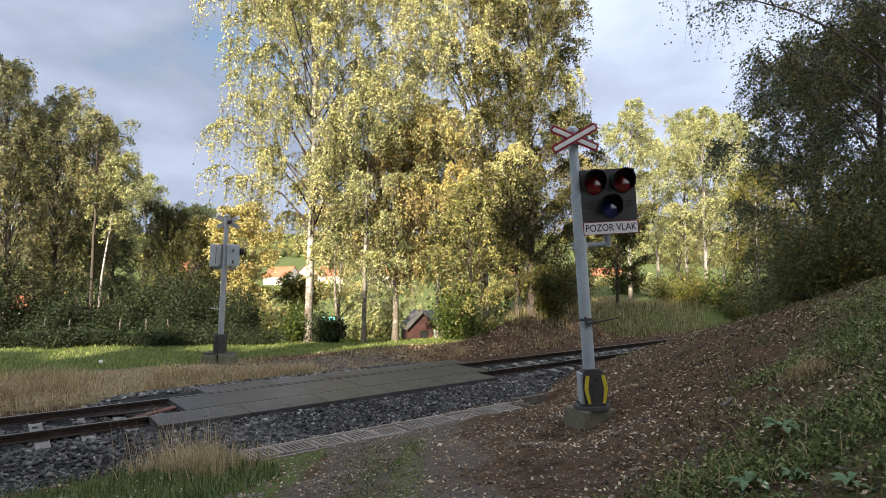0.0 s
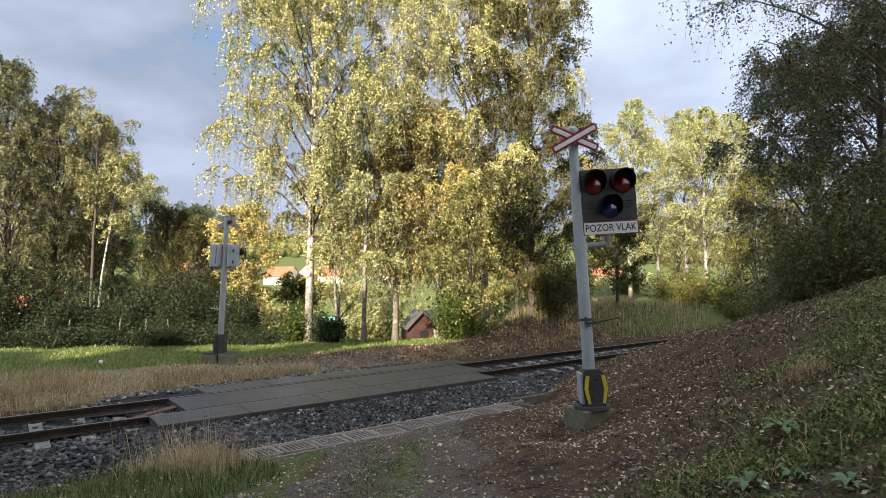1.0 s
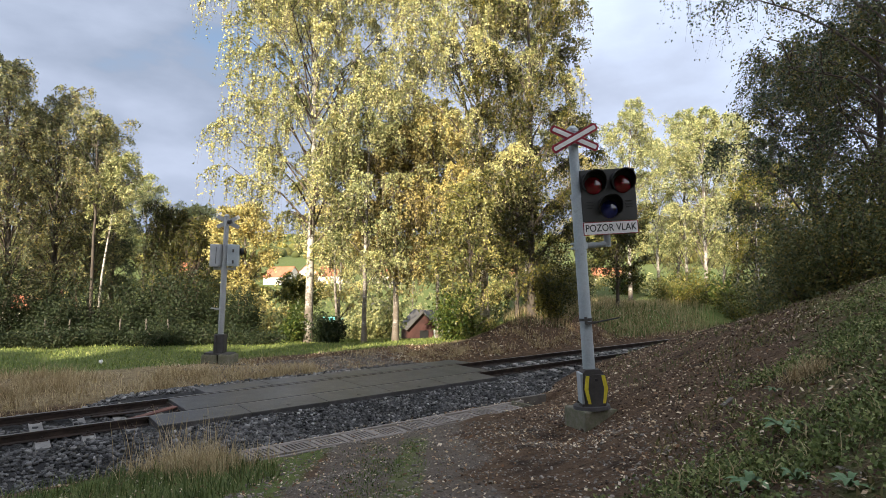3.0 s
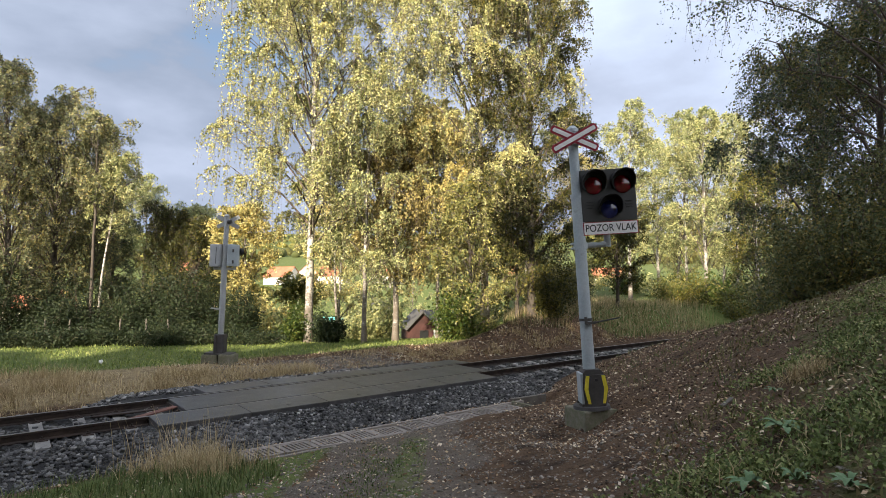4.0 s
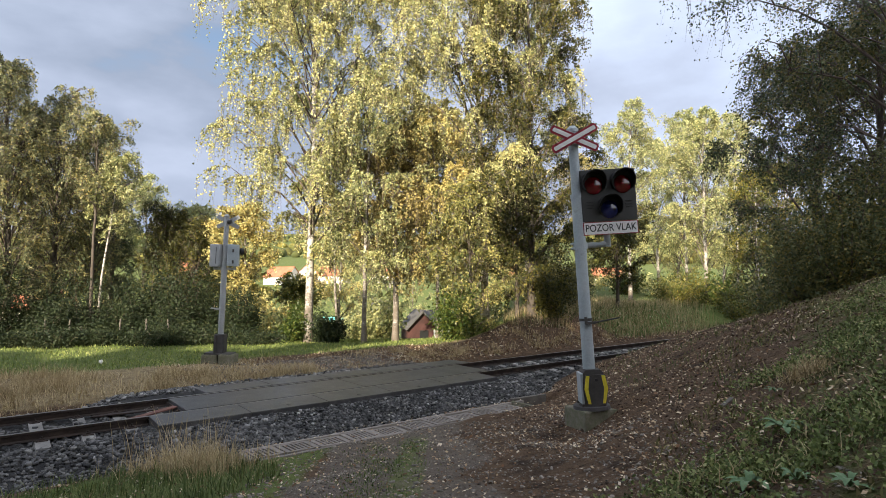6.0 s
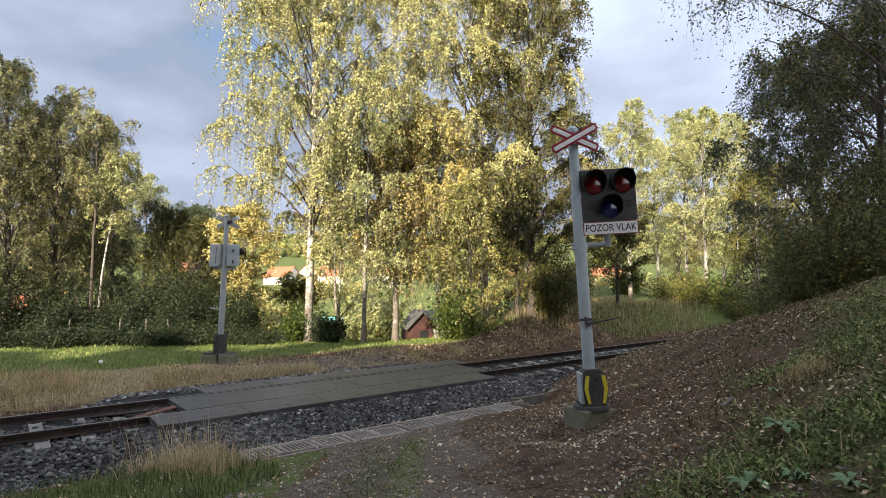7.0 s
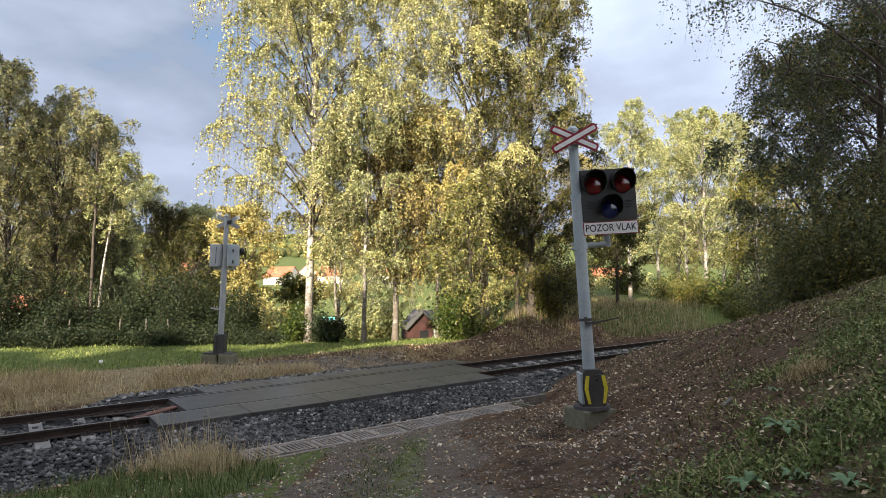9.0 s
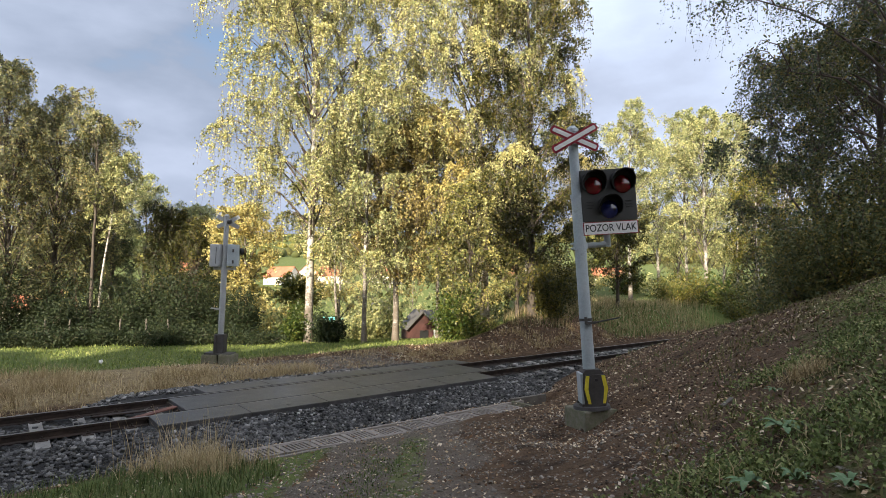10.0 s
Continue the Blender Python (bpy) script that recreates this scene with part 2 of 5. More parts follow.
M["concrete"] = surf("weathered_concrete", (0.20, 0.19, 0.175), (0.34, 0.32, 0.295), 3.0, 45.0, 0.9, piece=0.5, dirt=(0.17, 0.15, 0.125))
M["grate"] = surf("drain_concrete", (0.19, 0.165, 0.145), (0.29, 0.255, 0.225), 3.0, 50.0, 0.9, piece=0.15, dirt=(0.20, 0.165, 0.13), dirt_lo=0.45)
M["moss"] = surf("mossy_concrete", (0.15, 0.135, 0.10), (0.23, 0.21, 0.165), 5.0, 40.0, 0.95, dirt=(0.10, 0.11, 0.045), dirt_lo=0.4, bump=0.6)
M["rubber"] = surf("crossing_panel", (0.046, 0.045, 0.046), (0.086, 0.083, 0.083), 1.4, 60.0, 0.42, spec=0.42, piece=0.12, bump=0.35, depth=0.006, dirt=(0.16, 0.142, 0.125), dirt_lo=0.52, dirt_hi=0.82)
M["deflector"] = surf("red_painted_steel", (0.14, 0.060, 0.045), (0.20, 0.090, 0.068), 4.0, 40.0, 0.7, dirt=(0.12, 0.06, 0.045))
M["galv"] = surf("grey_painted_steel", (0.36, 0.41, 0.44), (0.46, 0.50, 0.52), 2.0, 40.0, 0.55, 0.15, bump=0.08, dirt=(0.30, 0.31, 0.30), dirt_lo=0.6)
M["galv_pale"] = surf("pale_grey_steel", (0.34, 0.35, 0.36), (0.43, 0.44, 0.44), 2.0, 40.0, 0.5, 0.1, bump=0.08, dirt=(0.40, 0.40, 0.38), dirt_lo=0.6)
M["board"] = surf("black_signal_board", (0.030, 0.031, 0.031), (0.046, 0.046, 0.045), 3.0, 50.0, 0.42, spec=0.5, bump=0.05)
# black paint, also used where the darkness of a hollow is painted
M["black"] = surf("black_paint_and_recess_dark", (0.012, 0.012, 0.012), (0.02, 0.02, 0.02), 3.0, 50.0, 0.5, bump=0.05)
M["iron"] = surf("dark_cast_iron", (0.05, 0.046, 0.045), (0.085, 0.078, 0.075), 4.0, 40.0, 0.7, 0.2, bump=0.2)
M["yellow"] = surf("yellow_paint", (0.62, 0.50, 0.03), (0.72, 0.60, 0.06), 5.0, 40.0, 0.5, bump=0.1, dirt=(0.35, 0.28, 0.06), dirt_lo=0.6)
M["white"] = surf("white_sign_sheet", (0.80, 0.78, 0.77), (0.86, 0.84, 0.83), 5.0, 40.0, 0.5, bump=0.03)
M["red"] = surf("red_sign_sheet", (0.22, 0.010, 0.025), (0.29, 0.018, 0.038), 5.0, 40.0, 0.45, bump=0.03)
M["lens_red"] = gloss_lens("red_glass_lens", (0.15, 0.003, 0.009))
M["lens_blue"] = gloss_lens("dark_blue_glass_lens", (0.007, 0.011, 0.09))
M["wood_red"] = surf("red_brown_timber", (0.045, 0.020, 0.017), (0.085, 0.034, 0.028), 1.0, 12.0, 0.85)
M["roof_grey"] = surf("grey_roof_sheet", (0.07, 0.066, 0.062), (0.12, 0.112, 0.105), 1.0, 10.0, 0.85)
M["roof_red"] = surf("red_roof_tiles", (0.34, 0.11, 0.06), (0.45, 0.17, 0.09), 0.6, 6.0, 0.85)
M["roof_teal"] = surf("turquoise_roof_sheet", (0.10, 0.36, 0.34), (0.16, 0.46, 0.42), 0.6, 6.0, 0.6)
M["roof_green"] = surf("pale_green_sheet", (0.22, 0.42, 0.26), (0.30, 0.52, 0.33), 0.6, 6.0, 0.6)
M["plaster"] = surf("pale_plaster", (0.62, 0.58, 0.50), (0.72, 0.68, 0.60), 0.6, 8.0, 0.9)
M["glass"] = gloss_lens("dark_window_glass", (0.02, 0.025, 0.03))
M["post_wood"] = surf("grey_weathered_post", (0.10, 0.085, 0.07), (0.17, 0.15, 0.13), 4.0, 20.0, 0.9)


# ---- building helpers ----
def finish(name, me, material, parent=None, label=""):
    if material and not me.materials:
        me.materials.append(material)
    ob = new(name, me)
    ob.parent = parent
    if label:
        ob["label"] = label
    return ob


def part(name, bm, material, parent=None, label="", smooth=False):
    me = bpy.data.meshes.new(name)
    bm.to_mesh(me)
    bm.free()
    if smooth:
        me.polygons.foreach_set("use_smooth", [True] * len(me.polygons))
    return finish(name, me, material, parent, label)


def sheet(name, verts, quads, material, parent=None, label="", smooth=False):
    """A mesh from arrays: verts (n, 3) and quads (m, 4) or triangles (m, 3)."""
    verts, quads = np.asarray(verts, np.float32), np.asarray(quads, np.int32)
    k = quads.shape[1]
    me = bpy.data.meshes.new(name)
    me.vertices.add(len(verts))
    me.vertices.foreach_set("co", verts.ravel())
    me.loops.add(quads.size)
    me.loops.foreach_set("vertex_index", quads.ravel())
    me.polygons.add(len(quads))
    me.polygons.foreach_set("loop_start", np.arange(0, quads.size, k, dtype=np.int32))
    if smooth:
        me.polygons.foreach_set("use_smooth", np.ones(len(quads), bool))
    me.update(calc_edges=True)
    me.validate()
    return finish(name, me, material, parent, label)


def thing(name, m, label, category, group="", kind=""):
    ob = new(name)
    ob.matrix_basis = m
    ob.empty_display_size = 0.2
    return tagged(ob, label, category, group, kind)


def add_box(bm, sx, sy, sz, m=None, bevel=0.0):
    r = bmesh.ops.create_cube(bm, size=1.0, matrix=(m or Matrix()) @ Matrix.Diagonal((sx, sy, sz, 1)))
    if bevel:
        ed = list({ed for v in r["verts"] for ed in v.link_edges})
        bmesh.ops.bevel(bm, geom=ed, offset=bevel, segments=2, affect="EDGES", profile=0.6)


def box(sx, sy, sz, m=None, bevel=0.0):
    bm = bmesh.new()
    add_box(bm, sx, sy, sz, m, bevel)
    return bm


def add_rod(bm, a, b, r1, r2=None, seg=16):
    a, b = Vector(a), Vector(b)
    d = b - a
    m = Matrix.Translation((a + b) / 2) @ d.to_track_quat("Z", "Y").to_matrix().to_4x4()
    bmesh.ops.create_cone(bm, cap_ends=True, segments=seg, radius1=r1, radius2=r1 if r2 is None else r2, depth=d.length, matrix=m)


def rod(a, b, r1, r2=None, seg=16):
    bm = bmesh.new()
    add_rod(bm, a, b, r1, r2, seg)
    return bm


def prism(pts, depth, m=None):
    """An outline in x and z, pushed back along y by depth."""
    bm = bmesh.new()
    f = bm.faces.new([bm.verts.new((x, 0, z)) for x, z in pts])
    r = bmesh.ops.extrude_face_region(bm, geom=[f])
    bmesh.ops.translate(bm, vec=(0, depth, 0), verts=[v for v in r["geom"] if isinstance(v, bmesh.types.BMVert)])
    bmesh.ops.recalc_face_normals(bm, faces=bm.faces)
    if m:
        bm.transform(m)
    return bm


# ---- the lie of the land ----
UX, UY = 0.78, 0.625      # along the track
NX, NY = -0.625, 0.78     # across it, away from the camera
YAW = math.degrees(math.atan2(UY, UX))


def T(s, n, z=0.0):
    return Vector((s * UX + n * NX, s * UY + n * NY, z))


def sn(x, y):
    return x * UX + y * UY, x * NX + y * NY


def step(a, b, v):
    t = np.clip((v - a) / (b - a), 0, 1)
    return t * t * (3 - 2 * t)


def bumps(x, y):
    return (0.5 * np.sin(1.7 * x + 0.6 * y + 1.0) * np.sin(1.3 * y - 0.5 * x) + 0.3 * np.sin(3.9 * x - 2.1 * y) * np.sin(3.1 * y + 1.7 * x + 2.0)
            + 0.2 * np.sin(7.3 * x + 1.0) * np.sin(6.7 * y + 3.0 * np.sin(x)))


def height(x, y):
    """The ground's height: path and cutting on this side, the meadow, the valley and the hills beyond."""
    x, y = np.asarray(x, float), np.asarray(y, float)
    s, n = x * UX + y * UY, x * NX + y * NY
    z = np.interp(n, [-60, -25, -8, 0, 5.3, 7.4, 8.6, 9.3, 10.0, 14.2, 15.0, 18.0, 21.0], [16, 8, 2.2, 0.82, 0.30, 0.0, -0.10, -0.32, -0.45, -0.45, -0.22, -0.02, -0.15])
    far = np.interp(y, [0, 24, 30, 50, 80, 150, 260, 500, 800, 1500, 3000], [-0.1, -0.2, -0.55, -2.6, -5.8, -9, 4, 28, 58, 115, 190])
    far = far + 0.02 * np.clip(np.abs(x) - 60, 0, 400) * step(60, 150, y)
    z = np.where(n > 18, far * step(18, 24, n) + z * (1 - step(18, 24, n)), z)
    a = 0.22 + 0.44 * (x - 1.75) - 0.16 * (y - 8.6)
    c = 0.39 + 0.327 * (9.3 - n)
    bank = np.minimum(np.minimum(a, c), 4.5 + 0.1 * s)
    soft = 0.25
    near = np.where(n < 10.6, np.maximum(z, bank) + soft * np.exp(-np.abs(z - bank) / soft) * 0.35, z)
    plateau = step(0.02, 0.17, x / np.maximum(y, 1.0)) * step(10.3, 14.5, s) * step(14.8, 17.6, n) * (1.0 + 0.016 * np.clip(n - 18, 0, 40)) * (1 - step(60, 130, y))
    near = near + plateau * np.where(n > 14, 1, 0) - plateau * np.where(n > 18, far * step(18, 24, n) * 0.85, 0)
    near = near - 0.28 * step(2.85, 2.95, s) * step(9.95, 9.8, s) * step(7.86, 7.93, n) * step(8.62, 8.55, n)
    near = near - 0.20 * np.exp(-((x - 1.95) ** 2 + (y - 8.0) ** 2) / 0.55)
    rough = 0.05 * bumps(x, y) * np.where((n > 9) & (n < 15), 0.0, 1.0) * np.where(y < 60, 1.0, 0.0)
    return near + rough


def build_ground():
    def axis(lo, hi, fine, outer):
        a = list(np.arange(lo, hi + 1e-6, fine))
        d, p = fine, hi
        up = []
        while p < outer:
            d *= 1.16
            p += d
            up.append(p)
        d, p = fine, lo
        dn = []
        while p > -outer:
            d *= 1.16
            p -= d
            dn.append(p)
        return np.array(dn[::-1] + a + up)
    xs, ys = axis(-14, 18, 0.16, 3200), axis(1.5, 26, 0.16, 3200)
    gx, gy = np.meshgrid(xs, ys)
    gz = height(gx, gy)
    nx, ny = len(xs), len(ys)
    verts = np.stack([gx.ravel(), gy.ravel(), gz.ravel()], 1)
    i = np.arange(nx * ny).reshape(ny, nx)
    quads = np.stack([i[:-1, :-1].ravel(), i[:-1, 1:].ravel(), i[1:, 1:].ravel(), i[1:, :-1].ravel()], 1)
    ob = sheet("ground", verts, quads, M["ground"], smooth=True)
    tagged(ob, "bare brown soil, gravel path and grass running down to the track", "ground", kind="structure")
    x, y = verts[:, 0], verts[:, 1]
    s, n = sn(x, y)
    bank = step(0.9, 2.2, x - 0.12 * (y - 6)) * step(9.5, 8.0, n)
    path = step(1.55, 0.45, np.abs(x + 0.45 + 0.06 * (y - 5) + 0.16 * np.sin(2.3 * y) + 0.1 * np.sin(5.1 * y + 1))) * step(8.8, 8.0, n) * (n > -8)
    path = np.maximum(path, step(5.6, 7.0, s) * step(11.0, 10.0, s) * step(14.0, 14.3, n) * step(18.3, 16.5, n) * 0.85)
    centre = step(0.35, 0.15, np.abs(x + 0.42)) * step(7.8, 7.0, n) * 0.55
    green = np.maximum(step(-1.2, -2.0, x) * step(8.9, 8.2, n) * 0.8, centre)
    green = np.maximum(green, step(17.4, 19.2, n))
    green = np.maximum(green, step(21.0, 23.5, s) * step(15.0, 15.8, n))
    green = np.maximum(green, step(-0.4, 0.8, x - 1.36 - 1.15 * (y - 4.0)) * 0.30 * step(9, 7, n))
    green = np.maximum(green, step(0.2, 1.4, x - 1.3 - 0.62 * (y - 4.0)) * 0.46 * step(10, 9, n))
    dry = step(14.4, 15.4, n) * step(19.5, 17.5, n) * step(7.5, 5.8, s)
    dry = np.maximum(dry, step(13, 15, s) * step(17.2, 18.2, n) * step(24, 20, n) * 0.7)
    green = green * np.where((n > 14) & (s > 11) & (n < 17.6) & (s < 21.5), 0.0, 1.0)
    zone = np.stack([path, green, dry, np.ones_like(path)], 1).astype(np.float32)
    att = ob.data.attributes.new("zone", "FLOAT_COLOR", "POINT")
    att.data.foreach_set("color", zone.ravel())


build_ground()


# ---- the track ----
RAIL_NEAR, RAIL_FAR = 11.51, 13.02
S0, S1 = -45.0, 70.0
TRACK = pose(0, 0, 0, 0, 0, YAW)     # x along the track, y across it


def rail_profile():
    """Half of a flat-bottomed rail, top at 0: (across, up)."""
    h = [(0.036, -0.004), (0.036, -0.034), (0.010, -0.046), (0.009, -0.122), (0.062, -0.140), (0.062, -0.150)]
    return h + [(-x, z) for x, z in h[::-1]]


def sweep(profile, s0, s1):
    bm = bmesh.new()
    a = [bm.verts.new((s0, x, z)) for x, z in profile]
    b = [bm.verts.new((s1, x, z)) for x, z in profile]
    k = len(profile)
    for i in range(k):
        bm.faces.new((a[i], a[(i + 1) % k], b[(i + 1) % k], b[i]))
    bm.faces.new(a[::-1])
    bm.faces.new(b)
    bmesh.ops.recalc_face_normals(bm, faces=bm.faces)
    return bm


def build_track():
    for n in (RAIL_NEAR, RAIL_FAR):
        r = thing("rail", TRACK @ pose(0, n, 0), "rusty brown steel rail with a polished running surface", "rail", "rails of the track")
        part("rail_body", sweep(rail_profile(), S0, S1), M["rust"], r)
        part("running_surface", sweep([(0.031, -0.0035), (0.031, 0.0), (-0.031, 0.0), (-0.031, -0.0035)], S0, S1), M["railhead"], r, "polished steel running surface")
    # sleepers with plates and clips
    bm = bmesh.new()
    prof = [(-1.21, -0.20), (-1.21, -0.34), (1.21, -0.34), (1.21, -0.20), (0.86, -0.165), (0.60, -0.165), (0.35, -0.20), (-0.35, -0.20), (-0.60, -0.165), (-0.86, -0.165)]
    f = []
    for sx in (-1, 1):
        f.append([bm.verts.new((sx * (0.145 if z < -0.3 else 0.10), y, z)) for y, z in prof])
    bm.faces.new(f[0])
    bm.faces.new(f[1][::-1])
    k = len(prof)
    for i in range(k):
        bm.faces.new((f[0][i], f[0][(i + 1) % k], f[1][(i + 1) % k], f[1][i]))
    bmesh.ops.recalc_face_normals(bm, faces=bm.faces)
    first = thing("sleeper", TRACK @ pose(0.21, (RAIL_NEAR + RAIL_FAR) / 2, 0), "grey concrete sleeper lying in dark ballast under the rails", "sleeper", "sleepers of the track")
    part("sleeper_body", bm, M["concrete"], first)
    for y in (-0.755, 0.755):
        part("base_plate", box(0.16, 0.30, 0.014, pose(0, y, -0.157), 0.003), M["rust"], first, "rusty steel base plate")
        for dy in (-0.09, 0.09):
            bm = box(0.07, 0.05, 0.03, pose(0, y + dy, -0.138), 0.006)
            add_rod(bm, (0, y + dy, -0.14), (0, y + dy, -0.09), 0.014, seg=8)
            part("rail_clip", bm, M["rust"], first)
    for i in range(-22, 44):
        s = 0.21 + 0.65 * i
        if i == 0 or 3.3 < s < 10.2:
            continue
        copy_thing(first, TRACK @ pose(s, (RAIL_NEAR + RAIL_FAR) / 2 + random.uniform(-0.02, 0.02), random.uniform(0.006, 0.02), 0, 0, random.uniform(-1, 1)))


def slab(s0, s1, n0, n1, tilt=0.0):
    return box(s1 - s0 - 0.012, n1 - n0, 0.14, pose((s0 + s1) / 2, (n0 + n1) / 2, -0.07, tilt), 0.012)


def build_deck():
    deck = thing("crossing_deck", TRACK, "worn dark grey rubber level-crossing deck between the rails", "crossing deck")
    cuts = [2.43 + 1.58 * i for i in range(6)]
    for i in range(5):
        part("outer_panel", slab(cuts[i], cuts[i + 1], 10.67, RAIL_NEAR - 0.045, 1.2), M["rubber"], deck)
    for a, b in ((3.1, 7.0), (7.0, 10.9)):
        part("inner_panel", slab(a, b, RAIL_NEAR + 0.085, RAIL_FAR - 0.085), M["rubber"], deck)
    for i in range(5):
        a = 3.89 + 1.52 * i
        part("outer_panel", slab(a, a + 1.52, RAIL_FAR + 0.045, 13.93, -1.2), M["rubber"], deck)
    # flat black plates stand for the shade in the lifting recesses
    bm = bmesh.new()
    for i in range(5):
        add_box(bm, 0.05, 0.10, 0.004, pose(cuts[i] + 0.79, 10.83, 0.0045))
    part("recess_shade_plate", bm, M["black"], deck)
    # sloping deflector at the near end of the inner panels
    d = thing("deflector_plate", TRACK, "red painted steel deflector sloping up to the crossing deck", "deflector")
    for n0, n1, nm, mat, z0 in ((11.66, 12.20, "bar", "deflector", -0.12), (12.88, 12.34, "bar", "rust", -0.16)):
        bm = bmesh.new()
        a, b = Vector((1.75, n0, z0)), Vector((3.06, n1, z0 + 0.09))
        m = Matrix.Translation((a + b) / 2) @ (b - a).to_track_quat("X", "Z").to_matrix().to_4x4()
        add_box(bm, (b - a).length, 0.15, 0.025, m, 0.004)
        part(nm, bm, M[mat], d)
    part("end_plate", box(0.02, 1.3, 0.10, pose(3.075, 12.265, -0.10)), M["rust"], d)
    bm = bmesh.new()
    add_rod(bm, (2.75, 12.0, -0.18), (3.05, 11.95, -0.06), 0.018, seg=8)
    add_rod(bm, (2.75, 12.5, -0.18), (3.05, 12.5, -0.06), 0.018, seg=8)
    part("strut", bm, M["rust"], d)


def stone_mesh(name, seed, mat, flat=0.75, round_=False):
    """One lump: a knocked-about block for crushed stone, a ball for far tree crowns."""
    rnd = random.Random(seed)
    bm = bmesh.new()
    if round_:
        bmesh.ops.create_icosphere(bm, subdivisions=1, radius=1.0)
    else:
        bmesh.ops.create_cube(bm, size=1.5)
    for v in bm.verts:
        v.co = Vector((v.co.x * rnd.uniform(0.55, 1.35) * 1.15, v.co.y * rnd.uniform(0.55, 1.35), v.co.z * rnd.uniform(0.55, 1.35) * flat))
    me = bpy.data.meshes.new(name)
    bm.to_mesh(me)
    bm.free()
    me.materials.append(mat)
    return me


def scatter(name, kinds, places, mat, parent=None, label=""):
    """Many small stones joined: kinds are meshes, places rows of x, y, z, size, turn."""
    vs, fs, base = [], [], 0
    shapes = []
    for me in kinds:
        co = np.array([v.co[:] for v in me.vertices])
        tri = np.array([list(p.vertices) for p in me.polygons])
        shapes.append((co, tri))
    for i, (x, y, z, size, turn) in enumerate(places):
        co, tri = shapes[i % len(shapes)]
        c, s_ = math.cos(turn) * size, math.sin(turn) * size
        tilt = math.sin(turn * 7.0) * 0.6
        cy, cz = co[:, 1] * math.cos(tilt) - co[:, 2] * math.sin(tilt), co[:, 1] * math.sin(tilt) + co[:, 2] * math.cos(tilt)
        vs.append(np.stack([co[:, 0] * c - cy * s_ + x, co[:, 0] * s_ + cy * c + y, cz * size + z], 1))
        fs.append(tri + base)
        base += len(co)
    return sheet(name, np.concatenate(vs), np.concatenate(fs), mat, parent, label)


def bed_height(s, n):
    d = np.abs(n - 12.265)
    z = np.interp(d, [0, 0.9, 1.35, 1.75, 3.0, 3.3], [-0.205, -0.205, -0.215, -0.26, -0.46, -0.52])
    atdeck = step(1.6, 2.6, s) * step(12.0, 10.6, s)
    return z + atdeck * np.interp(d, [0, 0.8, 1.5, 1.7, 2.6, 3.6], [0, 0, 0.10, 0.155, 0.22, 0.30])


